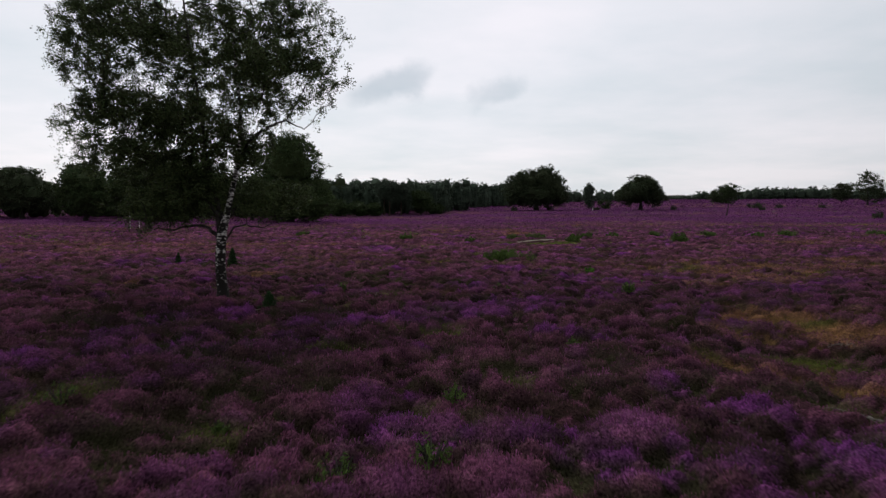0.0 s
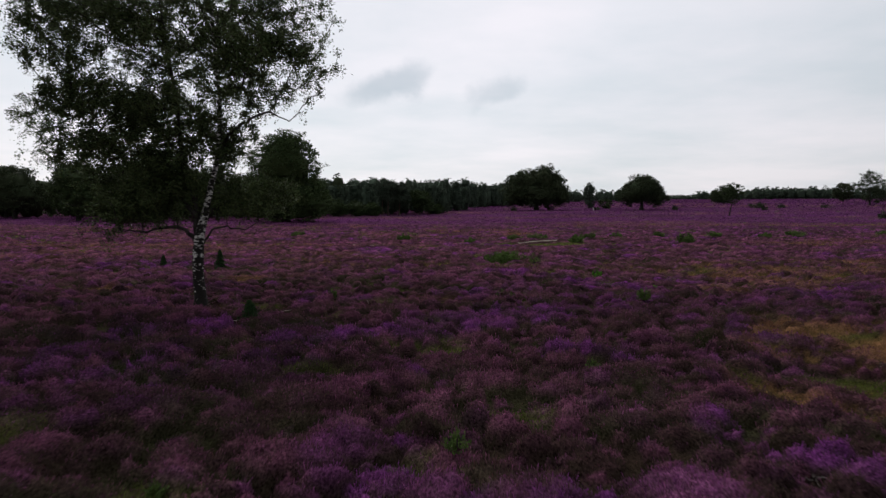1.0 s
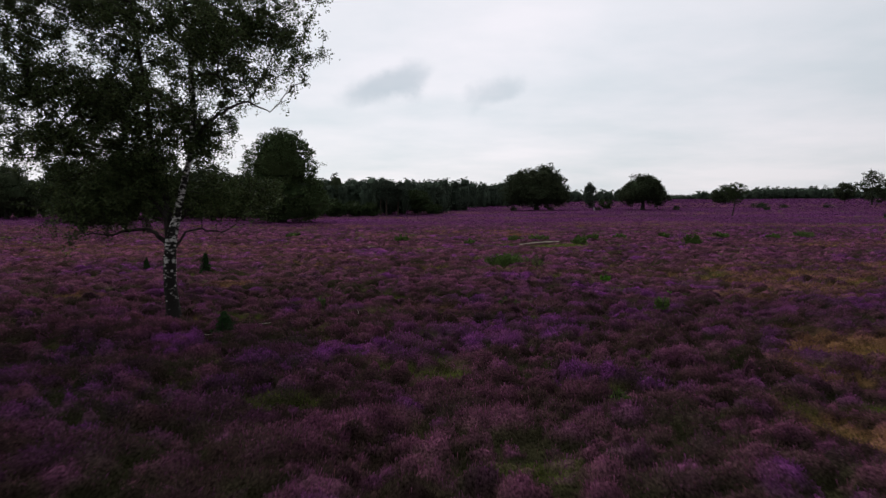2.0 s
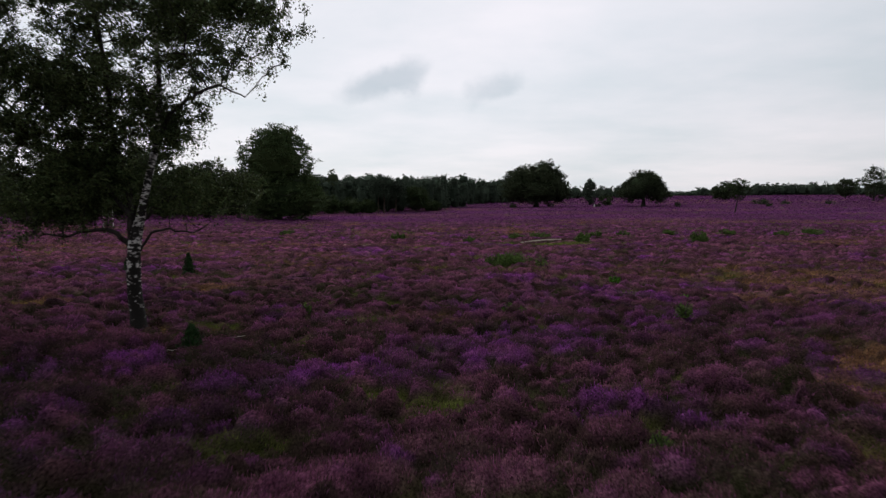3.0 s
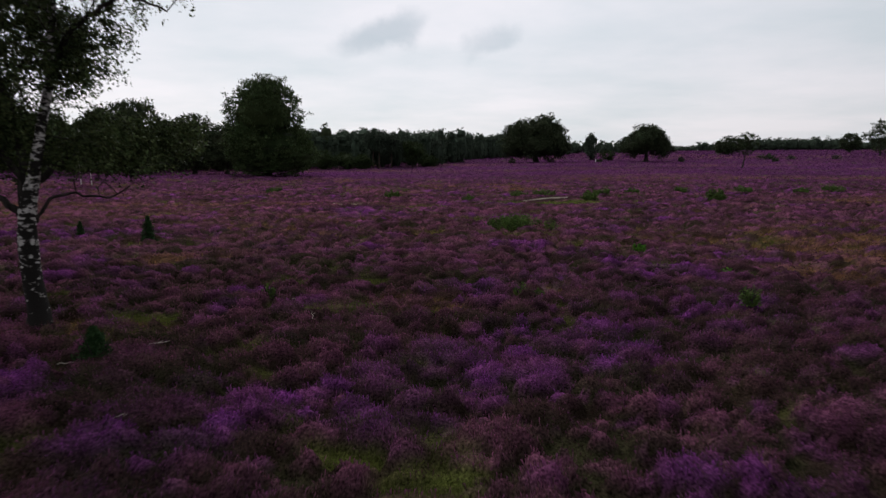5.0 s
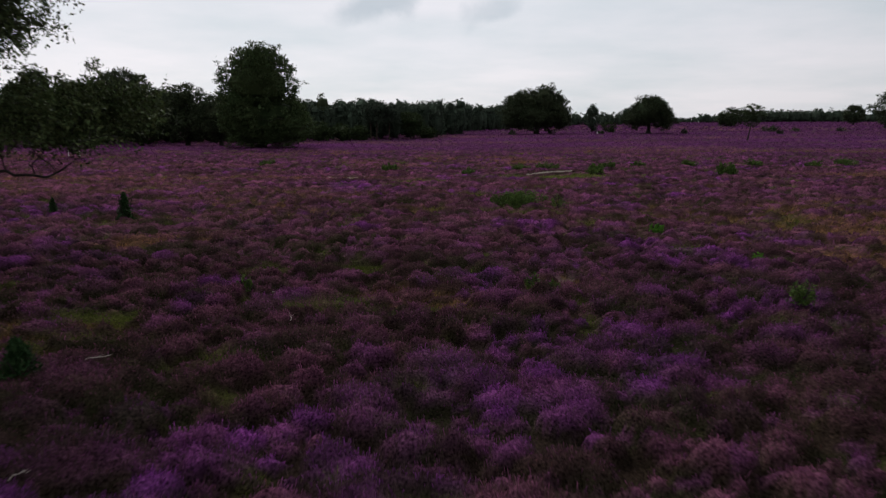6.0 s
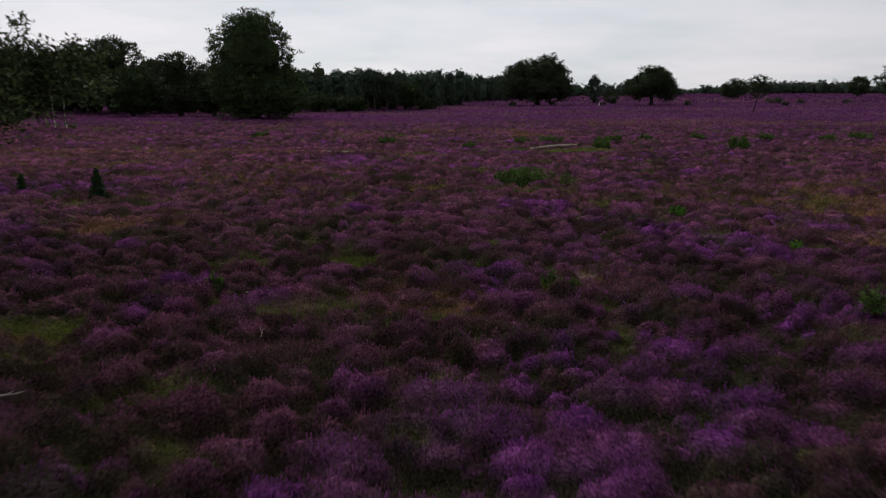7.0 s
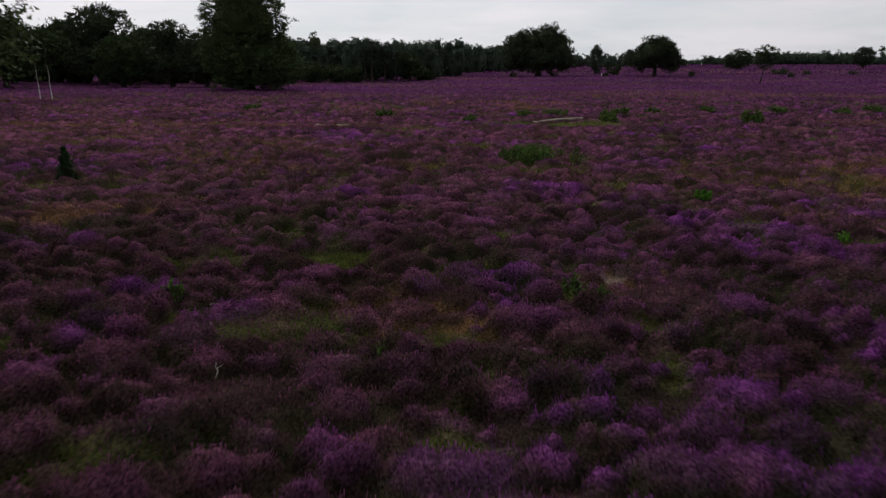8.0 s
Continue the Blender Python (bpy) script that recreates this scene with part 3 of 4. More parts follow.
def on_heath(x, y, *keys):
    """The sheet's layers at places, between its grid lines."""
    j = np.clip(np.searchsorted(Heath.ys, y) - 1, 0, len(Heath.ys) - 2)
    v = (y - Heath.ys[j]) / (Heath.ys[j + 1] - Heath.ys[j])
    g = np.clip((x / Heath.half(y) + 1) * 0.5 * Heath.inner, 0, Heath.inner - 1e-6)
    i = g.astype(int)
    u = g - i
    out = []
    for key in keys:
        a = Heath.layers[key]
        out.append((a[j, i] * (1 - u) + a[j, i + 1] * u) * (1 - v) + (a[j + 1, i] * (1 - u) + a[j + 1, i + 1] * u) * v)
    return out


# ---- heather and grass, uncounted sprigs in belts ----
def sprigs(name, label, category, y0, y1, per_m2, length, width, seed, wide=0.66, margin=1.2, grass=False, loose=0.6, even=0.0):
    r = np.random.default_rng(seed)
    n = int(per_m2 * (wide * (y1 * y1 - y0 * y0) + 2 * margin * (y1 - y0)))
    # even over a belt that widens ahead
    y = np.sqrt(y0 ** 2 + r.random(n) * (y1 ** 2 - y0 ** 2))
    x = (r.random(n) * 2 - 1) * (wide * y + margin)
    z, green, straw, bloom, vivid, bare = on_heath(x, y, "z", "green", "straw", "bloom", "vivid", "bare")
    turf = np.clip(green + straw, 0, 1)
    chance = r.random(n)
    keep = (chance < 1.4 * (turf - 0.3)) if grass else (chance > 0.93 * turf)
    keep &= r.random(n) > bare
    x, y, z, green, straw, bloom, vivid = (a[keep] for a in (x, y, z, green, straw, bloom, vivid))
    n = len(x)
    bush = cushions(x, y)
    if not grass:
        up = r.random(n) < 0.12 + step(0.15, 0.6, bush[1])
        x, y, z, green, straw, bloom, vivid = (a[up] for a in (x, y, z, green, straw, bloom, vivid))
        bush = tuple(a[up] for a in bush)
        n = len(x)
    crown, own, outx, outy = bush[1:5]
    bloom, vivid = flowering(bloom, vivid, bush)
    vivid = np.clip(np.maximum(vivid, step(60, 110, y) * (0.62 + 0.38 * cloud(x, y * 2.0, 18.0, 58, 3))), 0, 1)
    fan = 0.2 if grass else 0.45
    lean = np.column_stack((outx * fan, outy * fan, np.ones(n))) + r.normal(size=(n, 3)) * (loose, loose, 0.15)
    if grass:
        lean += r.normal(size=(n, 3)) * (0.25, 0.25, 0.0) + np.array((0.25, -0.1, 0))
    lean /= np.linalg.norm(lean, axis=1)[:, None]
    L = length * (0.55 + 0.9 * r.random(n)) * (1.0 if grass else (0.6 + 0.4 * crown))
    ang = r.random(n) * 2 * np.pi
    side = np.column_stack((np.cos(ang), np.sin(ang), np.zeros(n))) * (width * (0.6 + 0.8 * r.random(n)))[:, None] * 0.5
    root = np.column_stack((x, y, z - 0.25 * L))
    tipp = root + lean * L[:, None]
    if grass:
        v = np.stack((root - side, root + side, tipp), 1).reshape(-1, 3)
        t = r.random(n)
        fresh, dry = np.array((0.070, 0.088, 0.020)), np.array((0.195, 0.104, 0.054))
        fresh = fresh * (1 + 0.55 * step(44, 50, y))[:, None]      # lusher turf beside the path
        w = np.clip(straw / (green + straw + 1e-6) + 0.3 * (t - 0.5), 0, 1)[:, None]
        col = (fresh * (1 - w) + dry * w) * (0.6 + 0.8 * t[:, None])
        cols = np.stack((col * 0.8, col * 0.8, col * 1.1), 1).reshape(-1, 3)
    else:
        v = np.stack((root, tipp - side - lean * (L * 0.25 * r.random(n))[:, None], tipp + side), 1).reshape(-1, 3)
        t = r.random(n)
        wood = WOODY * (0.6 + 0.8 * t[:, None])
        leafy = np.where((np.mod(own * 13.0, 1.0) < 0.22)[:, None], np.array((0.036, 0.042, 0.017)), LEAFY) * (0.6 + 0.8 * r.random(n)[:, None])
        flower = (FADED * (1 - vivid[:, None]) + RICH * vivid[:, None]) * (0.7 + 0.6 * r.random(n)[:, None])
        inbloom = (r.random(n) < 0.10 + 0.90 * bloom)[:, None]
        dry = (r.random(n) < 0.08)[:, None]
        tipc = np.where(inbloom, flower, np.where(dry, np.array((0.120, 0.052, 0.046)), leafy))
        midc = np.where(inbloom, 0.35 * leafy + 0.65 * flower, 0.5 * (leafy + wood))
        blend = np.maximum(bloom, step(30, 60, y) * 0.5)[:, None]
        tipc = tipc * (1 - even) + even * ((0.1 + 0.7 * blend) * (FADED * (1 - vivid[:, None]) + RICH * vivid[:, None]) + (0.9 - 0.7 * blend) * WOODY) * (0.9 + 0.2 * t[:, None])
        # root corners darkened: shade low inside the bushes, painted into the sprig colour
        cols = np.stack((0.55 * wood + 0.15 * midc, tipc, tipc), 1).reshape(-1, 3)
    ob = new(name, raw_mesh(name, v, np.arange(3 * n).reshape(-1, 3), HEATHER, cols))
    return tagged(ob, label, category, kind="stuff")


HEATH_LABEL = "purple flowering heather bushes mixed with brown faded stems"
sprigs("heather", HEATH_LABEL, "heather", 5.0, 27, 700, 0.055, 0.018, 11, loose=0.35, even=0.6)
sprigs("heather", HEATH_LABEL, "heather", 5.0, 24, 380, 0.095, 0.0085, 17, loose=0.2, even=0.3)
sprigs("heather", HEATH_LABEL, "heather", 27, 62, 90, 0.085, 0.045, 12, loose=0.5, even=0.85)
sprigs("heather", HEATH_LABEL, "heather", 60, 110, 14, 0.13, 0.12, 13, loose=0.6, even=0.92)
sprigs("heather", HEATH_LABEL, "heather", 108, 200, 4, 0.16, 0.24, 18, loose=0.8, even=0.96)
sprigs("heather", HEATH_LABEL, "heather", 200, 420, 0.4, 0.5, 0.8, 16, loose=0.8, even=0.96)
sprigs("heath_grass", "yellow-green and straw-coloured grass between the heather", "grass", 4.9, 28, 1000, 0.10, 0.012, 14, grass=True)
sprigs("heath_grass", "yellow-green and straw-coloured grass between the heather", "grass", 28, 95, 110, 0.17, 0.05, 15, grass=True)


def surface_at(x, y):
    return float(on_heath(np.array([x]), np.array([y]), "z")[0][0])


# ---- the sandy path that shows between the grass ----
def sand_strip(x0, y0, x1, y1, wide, label):
    n = 24
    f = np.linspace(0, 1, n)
    cx, cy = x0 + (x1 - x0) * f, y0 + (y1 - y0) * f + 0.08 * np.sin(f * 5)
    half = wide * (0.35 + 0.65 * np.sin(np.pi * np.clip(f, 0.02, 0.98)) ** 0.4) * 0.5
    rows_ = []
    for k in (-1, -0.5, 0, 0.5, 1):
        px, py = cx, cy + half * k
        rows_.append(np.column_stack((px, py, on_heath(px, py, "z")[0] + 0.05 * (1 - abs(k)) + 0.02 - 0.08 * (abs(k) == 1))))
    v = np.stack(rows_, 0).reshape(-1, 3)
    i = np.arange(4)[:, None] * n + np.arange(n - 1)[None, :]
    q = np.stack((i, i + 1, i + 1 + n, i + n), -1).reshape(-1, 4)
    tagged(new("sand_path", raw_mesh("sand_path", v, q, SAND, smooth=True)), label, "path", kind="structure")


for strip in PATHS:
    sand_strip(*strip, "narrow pale sandy path worn through the heath")


# ---- the birch beside the walk ----
def build_birch():
    r = np.random.default_rng(21)
    bx, by = -6.56, 20.6
    bz = ground_at(bx, by) - 0.05
    tree = thing("birch_tree", bx, by, bz, "tall silver birch with white fissured bark and drooping leaves", "tree")
    # stems, relative to the foot
    main = np.array([(0, 0, 0), (0.0, -0.03, 0.5), (-0.02, -0.1, 1.0), (0.02, -0.2, 1.6), (0.1, -0.28, 2.1), (0.28, -0.3, 2.8), (0.45, -0.3, 3.5), (0.62, -0.25, 4.3),
                     (0.68, -0.2, 5.2), (0.62, -0.1, 6.2), (0.5, 0, 7.2), (0.42, 0.05, 8.3), (0.3, 0.1, 9.4), (0.25, 0.1, 10.4), (0.2, 0.1, 11.3)])
    mr = np.array([0.19, 0.163, 0.150, 0.146, 0.132, 0.092, 0.076, 0.068, 0.060, 0.052, 0.044, 0.036, 0.028, 0.02, 0.012])
    second = np.array([(0.06, -0.2, 1.8), (0.0, -0.15, 2.35), (-0.05, -0.05, 2.85), (-0.22, 0.1, 3.5), (-0.42, 0.0, 4.4), (-0.55, 0.1, 5.5), (-0.75, 0.2, 6.7), (-0.95, 0.25, 7.9), (-1.1, 0.3, 9.2), (-1.2, 0.3, 10.2)])
    sr = np.array([0.11, 0.105, 0.082, 0.070, 0.056, 0.05, 0.042, 0.034, 0.024, 0.012])
    left = np.array([(0.05, -0.2, 2.6), (-0.5, -0.1, 3.2), (-1.1, 0.0, 3.8), (-1.9, 0.0, 4.1), (-2.7, 0.1, 4.9), (-3.5, 0.1, 5.7)])
    lr = np.array([0.06, 0.052, 0.045, 0.036, 0.027, 0.016])
    low = np.array([(0.0, -0.2, 2.0), (-0.3, -0.25, 2.28), (-0.8, -0.3, 2.36), (-1.4, -0.4, 2.26), (-1.9, -0.5, 2.3)])
    lo_r = np.array([0.075, 0.050, 0.036, 0.024, 0.012])
    right = np.array([(0.02, -0.2, 1.85), (0.28, -0.2, 2.12), (0.55, -0.1, 2.38), (0.95, 0.1, 2.30), (1.3, 0.3, 2.34), (1.55, 0.4, 2.62)])
    rr = np.array([0.038, 0.030, 0.025, 0.019, 0.014, 0.007])
    bough = np.array([(0.66, -0.25, 4.4), (1.1, -0.4, 4.9), (1.6, -0.5, 5.25), (2.1, -0.6, 5.35), (2.6, -0.6, 5.15)])
    br = np.array([0.05, 0.042, 0.034, 0.024, 0.012])
    back = np.array([(0.1, -0.25, 2.5), (0.4, 0.4, 2.9), (0.9, 1.0, 3.2), (1.6, 1.4, 3.4)])
    br2 = np.array([0.06, 0.05, 0.035, 0.02])

    def smoothpath(p, q, k=4):
        f = np.linspace(0, len(p) - 1, (len(p) - 1) * k + 1)
        i = np.clip(f.astype(int), 0, len(p) - 2)
        t = (f - i)[:, None]
        p0, p1, p2, p3 = p[np.clip(i - 1, 0, None)], p[i], p[i + 1], p[np.clip(i + 2, None, len(p) - 1)]
        c = 0.5 * (2 * p1 + (p2 - p0) * t + (2 * p0 - 5 * p1 + 4 * p2 - p3) * t ** 2 + (3 * p1 - p0 - 3 * p2 + p3) * t ** 3)
        return c, np.interp(f, np.arange(len(q)), q)
    paths = []
    for k, (p, q) in enumerate(((main, mr), (second, sr), (left, lr), (low, lo_r), (right, rr), (bough, br), (back, br2))):
        c, rad = smoothpath(p, q)
        if k > 2:
            c[1:] += r.normal(size=c[1:].shape) * (0.022, 0.022, 0.032)
        if k == 0:
            rad = rad * (1 + 0.55 * np.exp(-c[:, 2] / 0.16))
        paths.append((c, rad))
    v, f = tube(*paths[0], sides=18, wobble=0.10, seed=3)
    part("trunk", raw_mesh("trunk", v, f, BIRCH_BARK, smooth=True), tree, "white birch trunk with black fissures")
    for c, rad in paths[1:]:
        v, f = tube(c, rad, sides=10, wobble=0.12, seed=5)
        part("limb", raw_mesh("limb", v, f, DARK_BARK, smooth=True), tree)
    lumps = [(-0.75, 0.1, 8.1, 3.45, 3.6, 3.4), (-2.3, -0.3, 5.4, 1.6, 1.7, 0.9), (-1.8, 0.6, 3.6, 1.6, 1.5, 0.5), (1.2, 1.0, 3.35, 1.0, 0.9, 0.36),
             (2.35, -0.4, 6.8, 1.2, 1.2, 1.0), (0.0, 0.6, 4.7, 1.0, 1.2, 0.8), (-2.9, 0.3, 8.2, 1.4, 1.6, 1.0), (1.9, -0.5, 5.8, 0.6, 0.5, 0.25), (-3.9, 0.0, 7.6, 1.0, 1.1, 0.8), (-3.9, 0.1, 6.0, 1.0, 1.0, 0.7), (-3.6, 0.2, 4.5, 0.8, 0.8, 0.4), (2.9, -0.2, 8.4, 0.8, 0.8, 0.5)]
    # clumps of twigs with gaps between them
    seeds = np.concatenate((in_lumps(lumps, 320, r, shell=0.25), in_lumps(lumps[2:3] + lumps[5:6], 24, r), in_lumps(lumps[3:4], 22, r), in_lumps([(-1.9, 0.0, 5.7, 1.4, 1.8, 0.9)], 26, r), in_lumps([(-2.5, 0.2, 4.4, 1.7, 1.5, 0.7)], 24, r), in_lumps([(-2.1, -0.4, 2.72, 0.4, 0.4, 0.2), (-2.1, 0.4, 3.0, 0.6, 0.6, 0.25)], 13, r), in_lumps([(1.2, 0.2, 2.95, 0.45, 0.5, 0.18)], 9, r), in_lumps([(-1.2, 0.2, 3.05, 1.3, 0.8, 0.3)], 30, r), in_lumps(lumps[1:2] + lumps[4:5] + lumps[7:8], 30, r, 0.3), in_lumps(lumps[8:], 28, r, 0.3), in_lumps([(0.85, -0.1, 4.5, 0.5, 0.6, 0.6)], 9, r), in_lumps([(0.5, 0.0, 7.6, 1.4, 1.8, 0.9)], 13, r), in_lumps([(-1.7, 0.0, 7.7, 1.2, 1.6, 0.8)], 16, r), in_lumps([(-0.9, 0.0, 3.6, 0.9, 0.8, 0.5)], 28, r), in_lumps([(-1.0, -0.1, 4.0, 1.1, 1.0, 0.5)], 18, r)))
    tips = np.concatenate([s + r.normal(size=(10, 3)) * (0.29, 0.29, 0.21) for s in seeds])
    stems = [{"path": c, "from": -1} for c, _ in paths]
    P, par, rad, n0, ends = grow(stems, tips, r, reach=0.35, rise=0.16, twig=0.0042, power=2.5)
    par = np.where(par < 0, 0, par)
    v, f = branch_mesh(P, par, np.minimum(rad, 0.05), n0, 4)
    tagged(part("twig_work", raw_mesh("twig_work", v, f, DARK_BARK), tree, "fine dark hanging twigs"), kind="stuff")
    # leaves strung along the last twigs, which hang at their tips
    ep, root = P[ends], P[par[ends]]
    hang = []
    for k in range(54):
        along = r.random((len(ep), 1)) * 1.55 - 0.1
        p = root + (ep - root) * np.minimum(along, 1.0)
        p[:, 2] -= 0.62 * np.clip(along[:, 0] - 1.0, 0, None) + 0.02
        hang.append(p + r.normal(size=ep.shape) * (0.062, 0.062, 0.045))
    pts = np.concatenate(hang)
    pts = pts[(pts[:, 0] < 0.5) | (pts[:, 2] > 2.52 + 0.3 * r.random(len(pts))) | (r.random(len(pts)) < 0.04)]
    v, f = leaf_cards(pts, np.full(len(pts), 0.066), r, droop=0.8, slim=0.9)
    v, f = v.reshape(-1, 4, 3)[:, 1:].reshape(-1, 3), np.arange(3 * len(pts)).reshape(-1, 3)      # three-cornered leaves
    part("crown", raw_mesh("crown", v, f, BIRCH_LEAF), tree, "dark green drooping birch leaves")


build_birch()


# ---- standing trees round the heath ----
def heart_mesh(lump, share, r, around=9, rings=7):
    """The closed inner mass of a crown's lump: a ragged ellipsoid of quads."""
    a = np.linspace(0, 2 * np.pi, around, endpoint=False)[None, :]
    e = np.linspace(-0.98, 0.98, rings)[:, None] * np.pi / 2
    q = share * (0.82 + 0.36 * r.random((rings, around)))
    p = np.stack((np.cos(e) * np.cos(a) * q * lump[3], np.cos(e) * np.sin(a) * q * lump[4], np.sin(e) * (a * 0 + 1) * q * lump[5]), -1) + np.array(lump[:3])
    i = np.arange(rings - 1)[:, None] * around + np.arange(around)[None, :]
    j = np.arange(rings - 1)[:, None] * around + (np.arange(around)[None, :] + 1) % around
    return p.reshape(-1, 3), np.stack((i, j, j + around, i + around), -1).reshape(-1, 4)


def tree_mesh(height, lumps, leaf, cards, size, seed, trunk=0.35, bole=0.3, bark=None, lean=(0.0, 0.0), limbs=40, slim=0.8, shell=0.7, heart=0.0):
    """Meshes of one tree with its foot at the origin: trunk, limbs, crown."""
    r = np.random.default_rng(seed)
    zs = np.linspace(0, 1, 9)
    path = np.column_stack((lean[0] * zs ** 1.3 + r.normal(size=9) * 0.01 * height * zs, lean[1] * zs, zs * height * 0.82 - 0.15))
    rad = trunk * (1 - 0.85 * zs) * (1 + 0.7 * np.exp(-zs * height / 0.4))
    v, f = tube(path, rad, 9, 0.12, seed)
    tm = raw_mesh("trunk", v, f, bark or DARK_BARK, smooth=True)
    tips = in_lumps(lumps, limbs, r, 0.3)
    first = path[int(2 + 6 * bole):]
    P, par, rr, n0, ends = grow([{"path": first, "from": -1}], tips, r, reach=0.9, rise=0.05, twig=0.02)
    par = np.where(par < 0, 0, par)
    bv, bf = branch_mesh(P, par, np.minimum(rr, trunk * 0.5), n0, 4)
    bm_ = raw_mesh("limb_work", bv, bf, bark or DARK_BARK)
    n_clump = max(12, cards // 26)
    centres = in_lumps(lumps, n_clump, r, shell)
    pts = np.repeat(centres, 26, axis=0) + r.normal(size=(n_clump * 26, 3)) * size * (1.15, 1.15, 0.75)
    pts[:, 2] = np.maximum(pts[:, 2], 0.1)
    lv, lf = leaf_cards(pts, np.full(len(pts), size), r, droop=0.2, slim=slim)
    if heart:
        lv, lf = merge([(lv, lf)] + [heart_mesh(l, heart, r) for l in lumps if min(l[3:]) > 1.4])
    cm = raw_mesh("crown", lv, lf, leaf)
    return tm, bm_, cm


def plant(name, x, y, meshes, label, category="tree", group="", turn=0.0, sink=0.1):
    ob = thing(name, x, y, ground_at(x, y) - sink, label, category, group)
    ob.rotation_euler = (0, 0, radians(turn))
    for n, me in zip(("trunk", "limb_work", "crown"), meshes):
        tagged(part(n, me, ob), kind="stuff" if n == "limb_work" else "")
    return ob


def bumpy(lumps, n, lo, hi, seed):
    """The crown's lumps drawn in a little, with n small tufts over their outsides."""
    r = np.random.default_rng(seed)
    at = in_lumps([(a, b, c, d, e, f) for a, b, c, d, e, f in lumps], n, r, 6.0)
    q = lo + (hi - lo) * r.random(n)
    return [(a, b, c, d * 0.96, e * 0.96, f * 0.96) for a, b, c, d, e, f in lumps] + [(p[0], p[1], max(p[2], 0.6 * k), k, k, k * 0.8) for p, k in zip(at, q)]


# the tall round tree at the wood's edge
plant("beech_tree", -22.6, 103, tree_mesh(13.4, bumpy([(-0.2, 0, 8.4, 5.4, 4.8, 4.5), (0.0, 0, 10.4, 3.8, 3.6, 2.9), (0.3, 0, 4.2, 5.9, 5.0, 3.4), (3.4, 0, 2.8, 3.7, 3.4, 2.3), (0.5, 0, 1.6, 5.2, 4.2, 1.5), (-2.2, 0, 5.6, 3.4, 3.4, 3.2)], 120, 0.6, 1.15, 99),
      BEECH_LEAF, 46000, 0.21, 101, heart=0.68, trunk=0.5, bole=0.1, limbs=160, shell=1.1), "tall dense dark green tree with a rounded crown to the ground")
# two spreading oaks alone on the heath
plant("oak_tree", 23.4, 173, tree_mesh(11.2, bumpy([(-4.6, 0, 5.6, 3.6, 4, 4.0), (-2.2, 0, 6.8, 3.8, 4, 3.5), (1.6, 0, 7.6, 4.0, 4, 3.5), (4.2, 0, 5.6, 3.6, 4, 3.8), (0, 0, 4.2, 7.4, 5, 3.4), (5.8, 0, 3.6, 2.6, 3, 2.8), (-6.2, 0, 3.4, 2.3, 3, 2.6), (2.2, 0, 9.2, 2.2, 2.2, 1.9)], 80, 0.5, 1.1, 98),
      OAK_LEAF, 26000, 0.30, 102, heart=0.72, trunk=0.55, bole=0.1, limbs=120), "broad dark spreading oak standing alone in the heather")
plant("oak_tree", 49.6, 174, tree_mesh(8.7, bumpy([(0, 0, 5.0, 5.0, 4.4, 3.2), (1.0, 0, 6.6, 3.0, 3, 2.0), (-3.2, 0, 3.6, 2.9, 3, 2.2), (3.4, 0, 3.4, 2.8, 3, 2.2)], 60, 0.5, 1.0, 97),
      OAK_LEAF, 18000, 0.28, 103, heart=0.72, trunk=0.5, bole=0.15, limbs=90), "round dark oak with a short thick trunk in the heather")
# the wood's edge: separate trees
plant("oak_tree", -51.8, 128, tree_mesh(12.4, [(0.2, 0, 8.9, 5.0, 4.6, 3.3), (0, 0, 10.2, 2.8, 2.8, 1.7), (-0.4, 0, 4.6, 6.0, 5.2, 3.4), (4.2, 0, 5.4, 3.0, 3, 2.6)],
      OAK_LEAF, 20000, 0.27, 104, heart=0.45, trunk=0.5, bole=0.2, limbs=140, shell=0.5), "tall dark oak with a loose leafy top at the wood's edge")
plant("oak_tree", -37.8, 119, tree_mesh(9.8, [(0, 0, 7.4, 3.1, 2.9, 2.0), (0.2, 0, 3.4, 3.6, 3.4, 2.6)], OAK_LEAF, 11000, 0.24, 105, heart=0.45, trunk=0.32, limbs=110, shell=0.5), "dark oak with a thin leafy top at the wood's edge")
plant("oak_tree", -31.8, 116, tree_mesh(7.6, [(0, 0, 5.0, 3.2, 3.0, 2.5), (-0.8, 0, 3.0, 3.4, 3.2, 2.0)], OAK_LEAF, 11000, 0.25, 106, heart=0.72, trunk=0.3, limbs=60), "dense dark oak at the wood's edge")
plant("oak_tree", -44.0, 117, tree_mesh(7.2, [(0, 0, 4.6, 3.4, 3.2, 2.6), (0, 0, 2.6, 3.6, 3.4, 1.9)], GREEN_LEAF, 11000, 0.25, 107, heart=0.72, trunk=0.3, limbs=60), "green oak at the wood's edge")
for k, (x, y, hgt, wide) in enumerate(((-64, 125, 10.0, 4.6), (-72.5, 120, 9.3, 4.4), (-57.0, 111, 9.0, 4.4), (-79, 128, 9.4, 4.8), (-60, 135, 10.4, 4.6), (-48, 138, 9.6, 4.4))):
    plant("oak_tree", x, y, tree_mesh(hgt, [(0, 0, hgt * 0.62, wide, wide, hgt * 0.36), (0.8, 0, hgt * 0.42, wide * 1.1, wide, hgt * 0.30), (-1.2, 0, hgt * 0.8, wide * 0.55, wide * 0.6, hgt * 0.2)],
          OAK_LEAF if k % 2 else GREEN_LEAF, 9000, 0.30, 110 + k, heart=0.75, trunk=0.35, bole=0.2, limbs=50), "dark broadleaf tree at the wood's edge", group="trees at the wood's edge")


